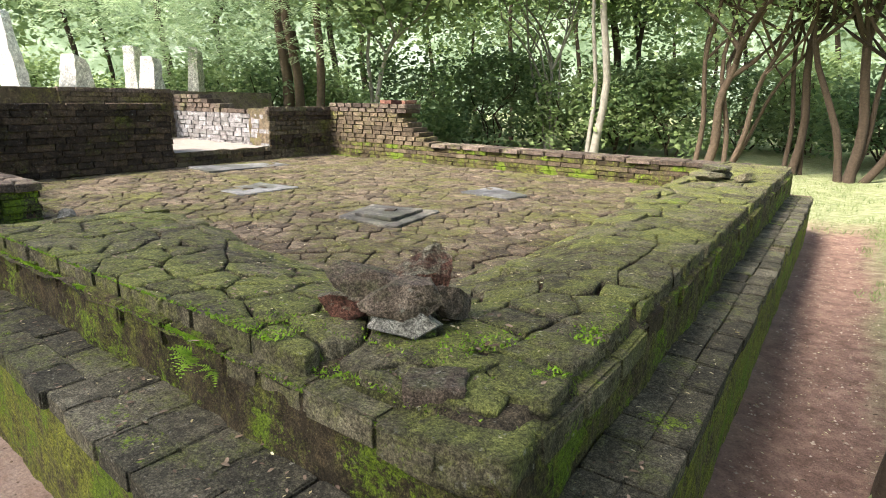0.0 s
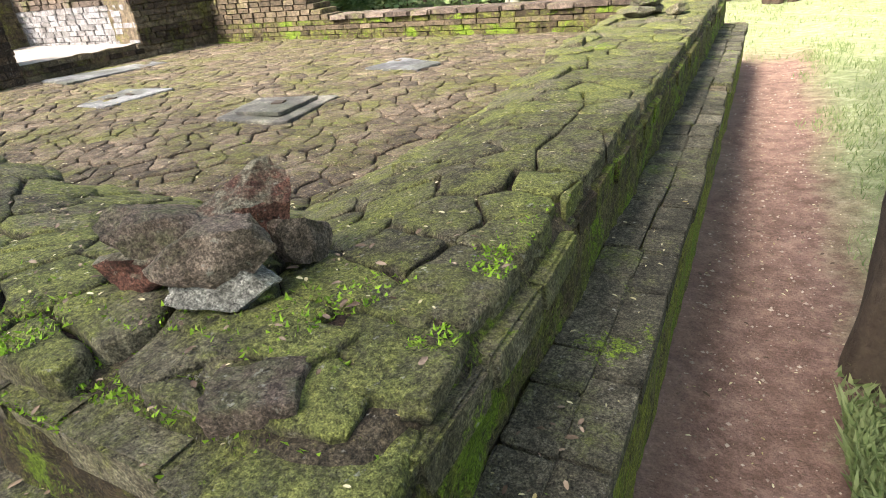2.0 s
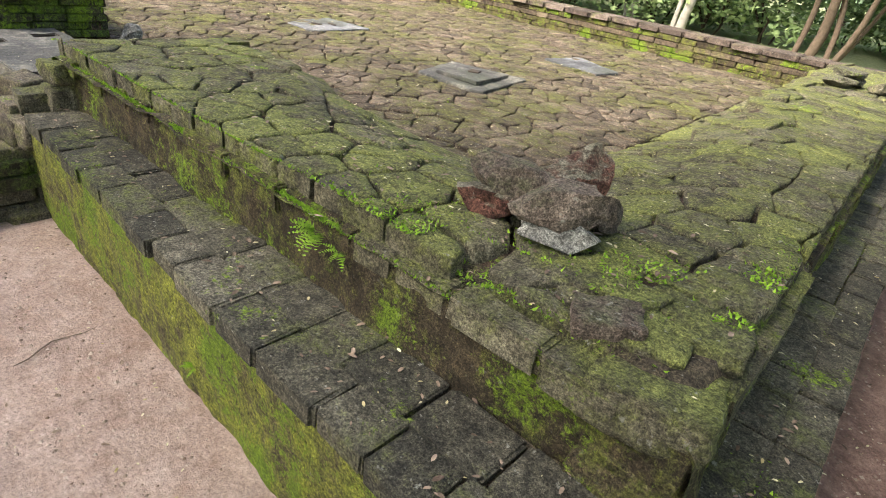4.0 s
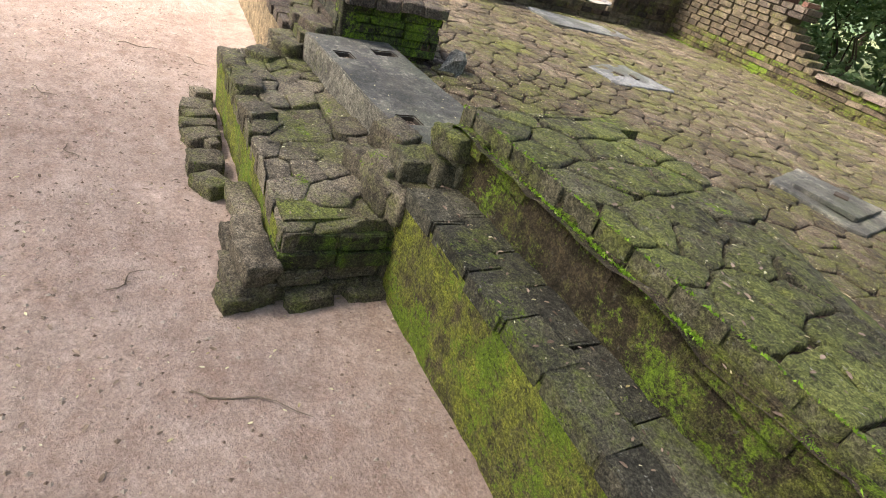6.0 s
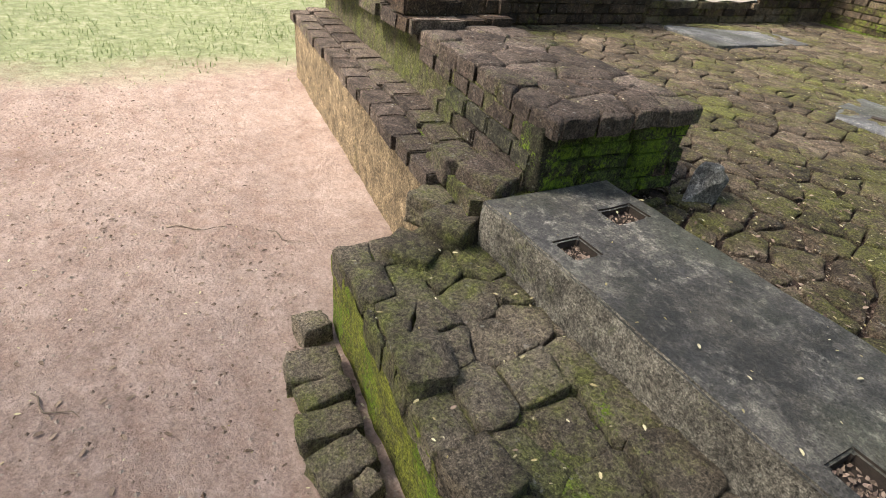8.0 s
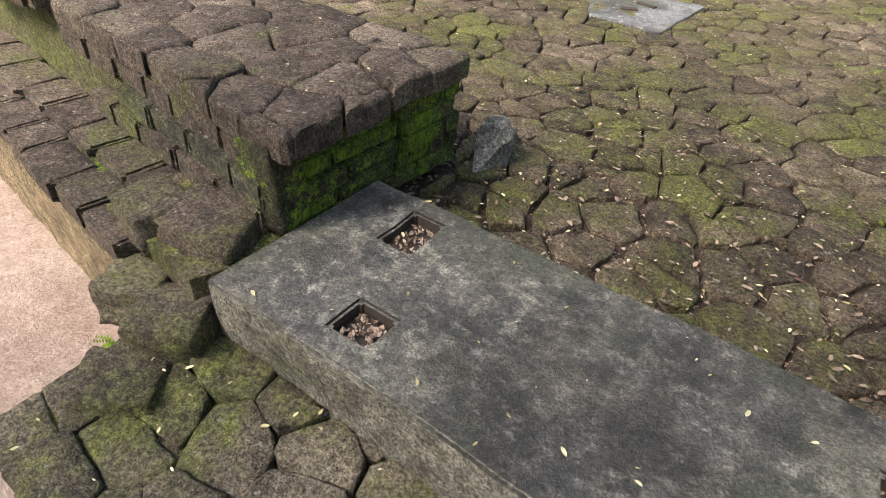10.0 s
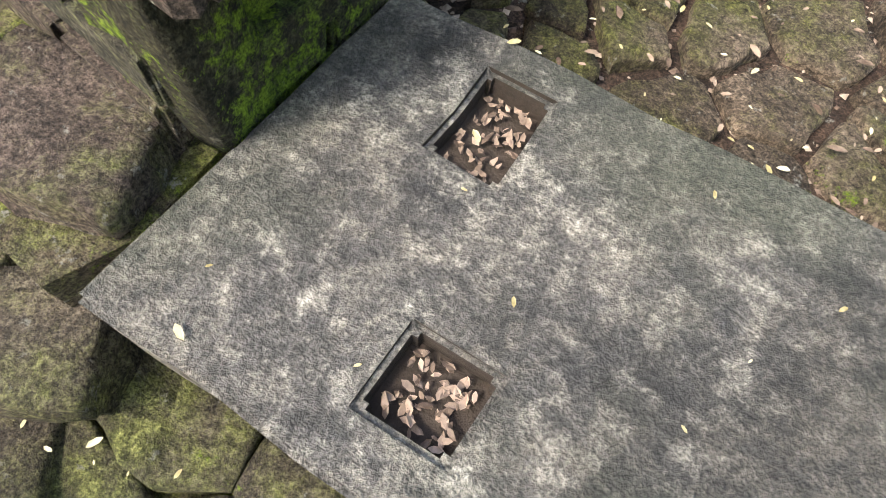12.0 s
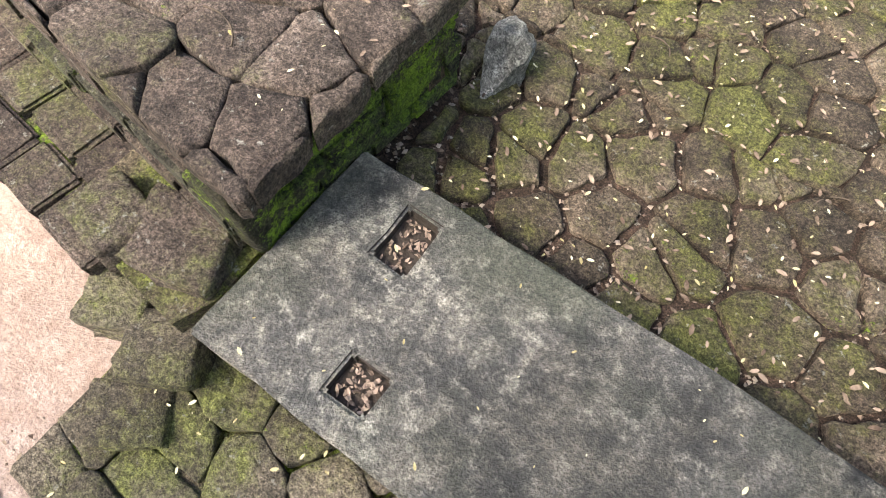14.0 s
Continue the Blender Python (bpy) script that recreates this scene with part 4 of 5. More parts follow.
plate([(-3.42, 5.78), (-2.74, 5.70), (-2.66, 6.05), (-3.30, 6.35)], 0.50, 0.05, M_PLATE, "flat grey granite plate sunk in the paving")
plate([(-7.75, 4.95), (-7.0, 4.85), (-7.0, 6.25), (-7.45, 6.35)], 0.505, 0.05, M_PLATE, "pale flat stone strip before the doorway")
plate([(-1.06, 2.6), (-0.86, 2.62), (-0.88, 2.80), (-1.08, 2.78)], 0.765, 0.04, M_BORDER, "small flat mossy grey stone in the paving")
plate([(-0.70, 1.44), (-0.50, 1.47), (-0.46, 1.58), (-0.68, 1.57)], 0.852, 0.06, M_BORDER, "flat mossy stone with pale lichen by the rock pile")


def pillar(x, y, z, w, d, h, lean, turn, cut, label):
    rng = random.Random(int(x * 10 + y * 7))
    bm = bmesh.new()
    bmesh.ops.create_cube(bm, size=1.0)
    bmesh.ops.subdivide_edges(bm, edges=bm.edges[:], cuts=9, use_grid_fill=True)
    for q in bm.verts:
        t = q.co.z + 0.5
        k = 1 - 0.18 * t - 0.25 * cut * t * t
        q.co.x, q.co.y = q.co.x * w * k, q.co.y * d * k
        q.co.z = t * h * (1 - 0.25 * cut * (q.co.y / d + 0.3) * (t > 0.9))
        q.co += Vector((1, 1, 0.4)) * 0.03 * noise.noise(q.co * 4 + Vector((x, y, 0)))
    me = bpy.data.meshes.new("standing_stone")
    bm.to_mesh(me)
    bm.free()
    me.materials.append(M_PILLAR)
    ob = new("standing_stone", me)
    ob.matrix_basis = pose(x, y, z, lean[0], lean[1], turn)
    tagged(ob, label, "standing stone", "standing stones on the terrace")


pillar(-14.0, 5.05, 1.58, 0.40, 0.34, 1.55, (0, -7), 35, 0.1, "tall leaning granite pillar, half in sunlight")
pillar(-14.0, 6.2, 1.58, 0.40, 0.66, 0.78, (0, 0), 35, 0.7, "short broken granite stump, tapering upwards")
pillar(-14.0, 7.5, 1.58, 0.30, 0.42, 1.06, (0, -1), 35, 0.1, "upright granite pillar bleached by the sun")
pillar(-12.6, 7.15, 1.55, 0.34, 0.46, 0.78, (0, 0), 35, 0.2, "short granite pillar bleached by the sun")
pillar(-14.0, 9.05, 1.58, 0.30, 0.40, 1.15, (0, 3), 35, 0.5, "granite pillar with a slanted broken top")


# ---- trees ----
def tube(vs, fs, pts, radii, n=9, seed=0.0, lump=0.12):
    k0 = len(vs)
    for i, (p, r) in enumerate(zip(pts, radii)):
        d = (pts[min(i + 1, len(pts) - 1)] - pts[max(i - 1, 0)]).normalized()
        a = d.orthogonal().normalized() if abs(d.z) < 0.9 else Vector((1, 0, 0))
        a = (a - d * a.dot(d)).normalized()
        b = d.cross(a)
        for j in range(n):
            t = 2 * math.pi * j / n
            w = r * (1 + lump * noise.noise(Vector((math.cos(t) * 1.5 + seed, math.sin(t) * 1.5, i * 0.35))))
            q = p + (a * math.cos(t) + b * math.sin(t)) * w
            vs.append((q.x, q.y, q.z))
    for i in range(len(pts) - 1):
        fs += [(k0 + i * n + j, k0 + i * n + (j + 1) % n, k0 + (i + 1) * n + (j + 1) % n, k0 + (i + 1) * n + j) for j in range(n)]


def limb_path(a, b, rng, wig=0.08, n=9):
    a, b = Vector(a), Vector(b)
    run = (b - a).length
    out = []
    for i in range(n):
        t = i / (n - 1)
        w = wig * run * math.sin(math.pi * t)
        out.append(a.lerp(b, t) + Vector((noise.noise(Vector((t * 2.5, a.x, b.y))), noise.noise(Vector((t * 2.5, a.y, b.x + 5))), 0)) * w)
    return out


def leaves_mesh(name, centres, per, sigma, size, mat, rng, flat=0.6, long=1.9):
    """Many small leaves in clumps round the given centres."""
    c = np.repeat(np.array(centres, dtype=float), per, axis=0)
    n = len(c)
    c = c + rng.normal(0, 1, (n, 3)) * np.array([sigma, sigma, sigma * flat])
    u = rng.normal(0, 1, (n, 3))
    u[:, 2] *= 0.5
    u /= np.linalg.norm(u, axis=1)[:, None]
    w = np.cross(u, rng.normal(0, 1, (n, 3)) * np.array([0.5, 0.5, 1.0]))
    w /= np.linalg.norm(w, axis=1)[:, None] + 1e-6
    s = size * rng.uniform(0.6, 1.4, (n, 1))
    vs = np.stack([c - u * s * long / 2, c + w * s * 0.5, c + u * s * long / 2, c - w * s * 0.5], axis=1).reshape(-1, 3)
    me = bpy.data.meshes.new(name)
    me.vertices.add(4 * n)
    me.vertices.foreach_set("co", vs.ravel())
    me.loops.add(4 * n)
    me.loops.foreach_set("vertex_index", np.arange(4 * n))
    me.polygons.add(n)
    me.polygons.foreach_set("loop_start", np.arange(0, 4 * n, 4))
    me.materials.append(mat)
    me.update()
    me.validate()
    return me


def fronds_mesh(name, centres, per, sigma, size, mat, rng):
    """Feathery compound leaves: drooping fronds with pairs of narrow leaflets."""
    c = np.repeat(np.array(centres, dtype=float), per, axis=0)
    n, pairs = len(c), 9
    c = c + rng.normal(0, 1, (n, 3)) * np.array([sigma, sigma, sigma * 0.45])
    ang = rng.uniform(0, 6.283, n)
    d = np.stack([np.cos(ang), np.sin(ang), rng.uniform(-0.55, 0.15, n)], axis=1)
    side = np.stack([-np.sin(ang), np.cos(ang), rng.uniform(-0.3, 0.3, n)], axis=1)
    ln = size * 7 * rng.uniform(0.7, 1.3, n)
    quads = []
    for k in range(pairs):
        t = (k + 0.6) / pairs
        root = c + d * (ln * t)[:, None] - np.array([0, 0, 1.0]) * (0.25 * ln * t * t)[:, None]
        w = (ln * 0.34 * math.sin(math.pi * (0.12 + 0.83 * t)))[:, None]
        h = d * (ln * 0.045)[:, None]
        for sg in (-1, 1):
            tip = root + side * w * sg + d * w * 0.35
            mid = (root + tip) / 2
            quads.append(np.stack([root, mid - h, tip, mid + h], axis=1))
    vs = np.concatenate(quads).reshape(-1, 3)
    m = len(vs) // 4
    me = bpy.data.meshes.new(name)
    me.vertices.add(4 * m)
    me.vertices.foreach_set("co", vs.ravel())
    me.loops.add(4 * m)
    me.loops.foreach_set("vertex_index", np.arange(4 * m))
    me.polygons.add(m)
    me.polygons.foreach_set("loop_start", np.arange(0, 4 * m, 4))
    me.materials.append(mat)
    me.update()
    me.validate()
    return me


def tree(x, y, stems, crown, bark, leaf, label, seed, size=0.12, per=70, clumps=70, z=0.0, name="tree", long=1.9):
    """stems: (dx, dy, top dx, top dy, height, radius); crown: (dx, dy, z, rx, ry, rz)."""
    rng, nr = random.Random(seed), np.random.default_rng(seed)
    t = tagged(new(name), label, "tree")
    t.location = (x, y, z)
    cx, cy, cz, rx, ry, rz = crown
    for dx, dy, tx, ty, h, r in stems:
        vs, fs = [], []
        pts = limb_path((dx, dy, -0.15), (tx, ty, h), rng, 0.055, 12)
        tube(vs, fs, pts, [r * (0.85 - 0.4 * i / 11) if i else r * 1.15 for i in range(12)], 9, seed)
        for k in range(5):
            a = pts[rng.randrange(6, 12)]
            ang = rng.uniform(0, 6.283)
            b = (cx + rx * 0.75 * math.cos(ang), cy + ry * 0.75 * math.sin(ang), cz + rz * rng.uniform(-0.4, 0.6))
            tube(vs, fs, limb_path(a, b, rng, 0.12, 8), [r * 0.45 * (1 - 0.10 * i) for i in range(8)], 6, seed + k)
        part("trunk", mesh_of("trunk", vs, fs, bark, True), t)
    cen = []
    while len(cen) < clumps:
        p = nr.normal(0, 1, 3)
        p = p / np.linalg.norm(p) * nr.uniform(0.35, 1.0) ** 0.5
        cen.append((cx + p[0] * rx, cy + p[1] * ry, cz + p[2] * rz))
    if leaf is M_LEAF_LIGHT and long > 2:
        part("crown", fronds_mesh("crown", cen, per // 6, 0.09 * (rx + ry), size, leaf, nr), t)
    else:
        part("crown", leaves_mesh("crown", cen, per, 0.13 * (rx + ry), size, leaf, nr, long=long), t)
    return t


def bush(x, y, h, r, leaf, label, seed, size=0.10, n=45, per=60):
    nr = np.random.default_rng(seed)
    t = tagged(new("bush"), label, "bush")
    t.location = (x, y, 0.05)
    vs, fs = [], []
    rng = random.Random(seed)
    for k in range(6):
        ang = rng.uniform(0, 6.28)
        tube(vs, fs, limb_path((0.1 * math.cos(ang), 0.1 * math.sin(ang), -0.1), (r * 0.6 * math.cos(ang), r * 0.6 * math.sin(ang), h * 0.8), rng, 0.2, 7), [0.03 * (1 - 0.1 * i) for i in range(7)], 5, k)
    part("stem", mesh_of("stem", vs, fs, M_BARK_DARK, True), t)
    cen = [(nr.uniform(-1, 1) * r, nr.uniform(-1, 1) * r, h * nr.uniform(0.08, 1.0) ** 0.8) for _ in range(n)]
    cen = [(a * (1.15 - 0.6 * c / h), b * (1.15 - 0.6 * c / h), c) for a, b, c in cen]
    part("foliage", leaves_mesh("foliage", cen, per, 0.22 * r, size, leaf, nr), t)


def at_bearing(px, dist):
    """Plan place at a bearing of the first view (degrees to its right) and a distance."""
    a = radians(54.6) * -1 + radians(px)
    return 0.215 + dist * math.sin(a + radians(19.2)), 0.342 + dist * math.cos(a + radians(19.2))


# the trees that stand behind the platform, by bearing and distance
for brg, dist, stems, crown, bark, leaf, label, seed, size in (
        (-15.5, 17, [(0, 0, -0.3, 0.2, 8, 0.20), (0.5, 0.1, 0.6, 0.2, 8, 0.17), (1.1, 0.3, 1.2, 0.5, 8, 0.15)], (-1.5, -2.0, 4.6, 5.0, 3.2, 2.0), M_BARK, M_LEAF_LIGHT, "tree with three brown trunks and light feathery leaves", 1, 0.065),
        (-8.0, 16, [(0, 0, 1.6, 0.5, 5, 0.09), (0.1, 0.1, 0.6, 0.4, 6, 0.07)], (0.8, 0.4, 5.0, 2.6, 2.2, 1.6), M_BARK_PALE, M_LEAF, "slim leaning tree with pale bark", 2, 0.11),
        (10.5, 17, [(0, 0, -0.1, 0, 2.6, 0.085), (-0.1, 0, -1.3, 0.2, 5.2, 0.05), (-0.1, 0, 0.7, 0.2, 5.4, 0.045)], (-0.3, 0, 5.8, 2.4, 2.4, 1.4), M_BARK_PALE, M_LEAF_LIGHT, "slim forked tree with pale bark", 3, 0.07),
        (14.6, 15, [(0, 0, 0.3, 0, 8, 0.12), (-0.2, 0.1, 0.0, 0.3, 8, 0.07)], (0.3, 0, 6.8, 2.6, 2.6, 1.8), M_BARK_PALE, M_LEAF, "tall tree with peeling whitish bark", 4, 0.075),
        (18.0, 20, [(0, 0, 0.3, 0, 6, 0.12)], (0, 0, 5.6, 2.4, 2.4, 1.6), M_BARK_DARK, M_LEAF, "dark tree deep in the wood", 5, 0.09),
        (24.6, 14, [(0, 0, 0.45, 0, 2.9, 0.13), (-0.22, 0.1, -0.05, 0.2, 4.6, 0.075), (0.42, 0, 1.6, 0.2, 4.0, 0.075), (0.42, 0, 0.1, 0.3, 4.8, 0.07), (0.40, 0.1, 2.2, 0.5, 3.9, 0.05)], (0.8, 0, 4.7, 3.2, 2.4, 1.1), M_BARK, M_LEAF, "brown tree with several twisting trunks", 6, 0.065),
        (31.5, 14, [(0, 0, 0.25, 0.2, 5, 0.10), (0.16, 0.1, 0.1, 0.6, 5, 0.07), (-0.14, 0.1, -0.1, 0.3, 5, 0.06)], (0.4, 0, 4.9, 2.4, 2.2, 1.1), M_BARK_DARK, M_LEAF, "tree with a fluted dark trunk", 7, 0.065),
        (35.2, 13.5, [(0, 0, -1.1, 0, 4.3, 0.09), (0.1, 0, 0.2, 0.1, 5, 0.12), (0.25, 0.1, 1.7, 0, 3.0, 0.10), (0.1, 0.1, 0.9, 0.3, 4.4, 0.07)], (0.3, 0, 4.6, 2.6, 2.2, 1.1), M_BARK_DARK, M_LEAF, "spreading tree with dark forked trunks", 8, 0.065)):
    x, y = at_bearing(brg, dist)
    tree(x, y, stems, crown, bark, leaf, label, seed, size, 150 if leaf is M_LEAF_LIGHT else 150, 80, long=3.2 if leaf is M_LEAF_LIGHT else 1.9)
# wood behind
RW = random.Random(77)
for k in range(22):
    brg = -46 + k * 92 / 21 + RW.uniform(-1.5, 1.5)
    dist = RW.uniform(21, 32)
    x, y = at_bearing(brg, dist)
    tree(x, y, [(0, 0, RW.uniform(-0.8, 0.8), RW.uniform(-0.5, 0.5), 9, RW.uniform(0.10, 0.2))], (0, 0, 7.2, 3.2, 3.2, 4.2), M_BARK_DARK, (M_LEAF, M_LEAF_LIGHT, M_LEAF, M_LEAF_DEEP)[k % 4], "forest tree with a full leafy crown", 100 + k, 0.15, 50, 60)
for k in range(28):
    brg = -48 + k * 96 / 27 + RW.uniform(-1.5, 1.5)
    dist = RW.uniform(16.5, 22)
    x, y = at_bearing(brg, dist)
    bush(x, y, RW.uniform(1.2, 2.8), RW.uniform(1.2, 2.0), (M_LEAF_DEEP, M_LEAF, M_LEAF)[k % 3], "dense green undergrowth bush", 300 + k, 0.085, 45, 80)
# added glowing ring for the pale green distance; brightens gaps in the wood
def backdrop_glow_mat():
    m = bpy.data.materials.new("backdrop_glow")
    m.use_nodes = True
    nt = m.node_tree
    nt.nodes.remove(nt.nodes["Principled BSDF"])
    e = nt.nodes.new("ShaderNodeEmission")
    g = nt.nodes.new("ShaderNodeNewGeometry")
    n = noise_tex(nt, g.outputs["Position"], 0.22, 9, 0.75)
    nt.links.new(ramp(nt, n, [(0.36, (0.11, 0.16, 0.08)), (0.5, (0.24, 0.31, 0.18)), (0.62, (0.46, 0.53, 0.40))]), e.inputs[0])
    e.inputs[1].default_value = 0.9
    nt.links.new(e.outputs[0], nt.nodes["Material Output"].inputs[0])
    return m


structure("backdrop", grid_mesh("backdrop", 72, 6, lambda u, v: (62 * math.cos(2 * math.pi * u) - 4, 62 * math.sin(2 * math.pi * u) + 4, -1 + 17 * v + 2.5 * v * nz(math.cos(6.283 * u) * 9, math.sin(6.283 * u) * 9, 0, 0.6)), backdrop_glow_mat()), "glowing green backdrop added for the distance beyond the wood", "backdrop")
# unseen trees added round the clearing, behind the walker, to shade the platform
for k, (x, y, h, r) in enumerate(((-6.4, -4.9, 8.0, 2.1), (-3.7, -5.2, 8.0, 2.4), (-1.1, -5.0, 8.0, 2.4), (1.6, -4.8, 8.0, 2.4), (-2.4, -5.8, 11.5, 2.4), (5.0, -7.5, 8.5, 3.0), (7.0, 1.0, 8.5, 3.0), (7.5, 6.0, 8.5, 3.0), (-9.0, -11.5, 9.0, 2.6))):
    tree(x, y, [(0, 0, RW.uniform(-0.4, 0.4), 0.3, h, 0.2)], (0, 0.5, h, r, r, 1.8), M_BARK_DARK, M_LEAF, "tall unseen tree added for shade at the edge of the clearing", 500 + k, 0.2, 8 if k < 5 else 40, 70)
# trunk beside the path
tv, tf = [], []
tube(tv, tf, limb_path((0, 0, -0.1), (-0.28, 0.05, 3.9), random.Random(3), 0.015, 40), [max(0.125 - 0.0005 * i, 0.165 - 0.007 * i) for i in range(40)], 16, 4.0, 0.25)
near_tree = tagged(new("tree"), "dark rough-barked tree trunk beside the path", "tree")
near_tree.location = (0.675, 2.95, 0.0)
part("trunk", mesh_of("trunk", tv, tf, M_BARK_DARK, True), near_tree)
nrg = np.random.default_rng(9)
part("crown", leaves_mesh("crown", [(nrg.uniform(-1.6, 1.6) + 0.6, nrg.uniform(-1.6, 1.6), nrg.uniform(3.4, 5.2)) for _ in range(70)], 45, 0.35, 0.12, M_LEAF, nrg), near_tree)


# ---- grass, litter, twigs ----
def blades(name, spots, h, w, mat, label, rng, lean=0.5):
    vs, fs = [], []
    for x, y, z in spots:
        a = rng.uniform(0, 6.283)
        hh = h * rng.uniform(0.5, 1.4)
        dx, dy = math.cos(a) * w, math.sin(a) * w
        lx, ly = rng.uniform(-lean, lean) * hh, rng.uniform(-lean, lean) * hh
        k = len(vs)
        vs += [(x - dx, y - dy, z), (x + dx, y + dy, z), (x + lx, y + ly, z + hh)]
        fs.append((k, k + 1, k + 2))
    return tagged(new(name, mesh_of(name, vs, fs, mat)), label, "grass", kind="stuff")


RGR = random.Random(21)
spots = []
while len(spots) < 30000:
    q = RGR.random()
    if q < 0.45:
        x, y = RGR.uniform(0.45, 3.4), RGR.uniform(0.8, 9.5)
        if x < 0.62 + 0.35 * nz(x, y, 0, 1.1) + 0.2 * nz(x, y, 4, 4):
            continue
    elif q < 0.72:
        x, y = RGR.uniform(-2.0, 5.0), RGR.uniform(8.7, 14.5)
    else:
        x, y = RGR.uniform(-15, -8.1), RGR.uniform(-3.5, 3.0)
        if RGR.random() > smooth01(-8.1, -9.2, x) * (0.8 + nz(x, y, 0, 0.9)):
            continue
    if nz(x, y, 9, 2.0) + RGR.uniform(-0.3, 0.3) < -0.05:
        continue
    spots.append((x, y, ground_z(x, y)))
blades("grass", spots, 0.05, 0.004, M_GRASS, "thin short grass", RGR, 0.7)
clump = [(0.50 + abs(RGR.gauss(0, 0.16)), 2.5 + RGR.gauss(0, 0.13), 0.02) for _ in range(1500)]
blades("weeds", clump, 0.05, 0.012, M_GRASS, "leafy green weeds beside the path", RGR, 1.0)


def surface_z(x, y):
    """Height of what lies open to the sky at a place."""
    if x > OUT_X or y > BACK_Y or x < -8.3:
        return ground_z(x, y)
    if x > -3.42:
        if y < out_y(x):
            return ground_z(x, y)
        if y < TIER_Y or x > TIER_X:
            return LEDGE_Z + 0.004
        if y < CAP_Y or x > CAP_X:
            return 0.775
        return core_z(x, y) + 0.006 if broken(x, y) else top_z(x, y) + 0.008
    if y < step_edge(x):
        return ground_z(x, y)
    if x > -5.36 and y < 1.2:
        return step_z(x, y) + 0.012
    if -5.16 < x < -3.66 and 1.215 < y < 1.785:
        return 0.563
    if x < -5.05 and y < 2.08:
        return 0.845 if -6.4 < x < -5.15 and y > 1.52 - 0.11 * (x + 5.15) else -1
    return top_z(x, y) + 0.010


def litter(name, n, boxes, size, mat, label, seed):
    rng = random.Random(seed)
    vs, fs = [], []
    for _ in range(n):
        x0, x1, y0, y1 = boxes[rng.randrange(len(boxes))]
        x, y = rng.uniform(x0, x1), rng.uniform(y0, y1)
        z = surface_z(x, y)
        if z == 0.563 and rng.random() < 0.75:
            continue
        if z < -0.5:
            continue
        s = size * rng.choice((0.5, 0.7, 0.8, 1.0, 1.0, 1.25, 1.6))
        a = rng.uniform(0, 6.283)
        c, d = math.cos(a), math.sin(a)
        k = len(vs)
        for lx, ly, lz in ((-1, 0, 0.0), (-0.45, 0.36, 0.1), (0.45, 0.36, 0.12), (1, 0, 0.0), (0.45, -0.36, 0.12), (-0.45, -0.36, 0.1)):
            vs.append((x + s * (lx * c - ly * d), y + s * (lx * d + ly * c), z + 0.004 + s * lz * rng.uniform(0.4, 2.0)))
        fs.append(tuple(range(k, k + 6)))
    return tagged(new(name, mesh_of(name, vs, fs, mat)), label, "leaves", kind="stuff")


litter("fallen_leaves", 4200, [(-7.8, -1.5, 3.5, 7.9), (-7.8, -2.5, 4.5, 7.9), (-7.8, -0.3, 1.3, 7.9), (-3.4, -0.05, 1.0, 3.5), (-5.3, -3.6, 0.5, 3.2), (-7.8, -4.5, 4.0, 7.9), (0.0, 0.9, 0.6, 7.0), (-8.0, -0.5, -0.8, 0.9)], 0.0066, M_LITTER, "small pale yellow fallen leaves", 31)
litter("brown_leaves", 2600, [(-8.5, -3.0, -1.0, 0.7), (-8.5, -0.5, -1.0, 0.9), (0.0, 0.7, 0.5, 8.0), (-5.3, -3.6, 1.8, 3.2), (-3.4, -0.1, 0.95, 2.0)], 0.010, M_LITTER_BROWN, "dry brown fallen leaves", 32)
rs = random.Random(33)
sv, sf = [], []
for a, b, c, d in ((-4.85, -4.765, 1.29, 1.375), (-4.965, -4.885, 1.58, 1.71), (-3.985, -3.895, 1.29, 1.375), (-3.87, -3.79, 1.545, 1.63)):
    for _ in range(70):
        x, y, s, t = rs.uniform(a + 0.003, b - 0.003), rs.uniform(c + 0.003, d - 0.003), rs.uniform(0.004, 0.010), rs.uniform(0, 6.28)
        k = len(sv)
        for lx, ly, lz in ((-1, 0, 0.2), (-0.4, 0.42, 0.05), (0.45, 0.4, 0.1), (1, 0, 0.4), (0.45, -0.4, 0.35), (-0.4, -0.42, 0.25)):
            sv.append((x + s * (lx * math.cos(t) - ly * math.sin(t)), y + s * (lx * math.sin(t) + ly * math.cos(t)), 0.528 + s * lz + rs.uniform(0, 0.008)))
        sf.append(tuple(range(k, k + 6)))
tagged(new("socket_leaves", mesh_of("socket_leaves", sv, sf, plain_mat("dry_socket_leaves", (0.08, 0.055, 0.04), (0.34, 0.25, 0.19), 70, 0.8, 0))), "dry brown leaves heaped in the slab's sockets", "leaves", kind="stuff")

RT = random.Random(41)
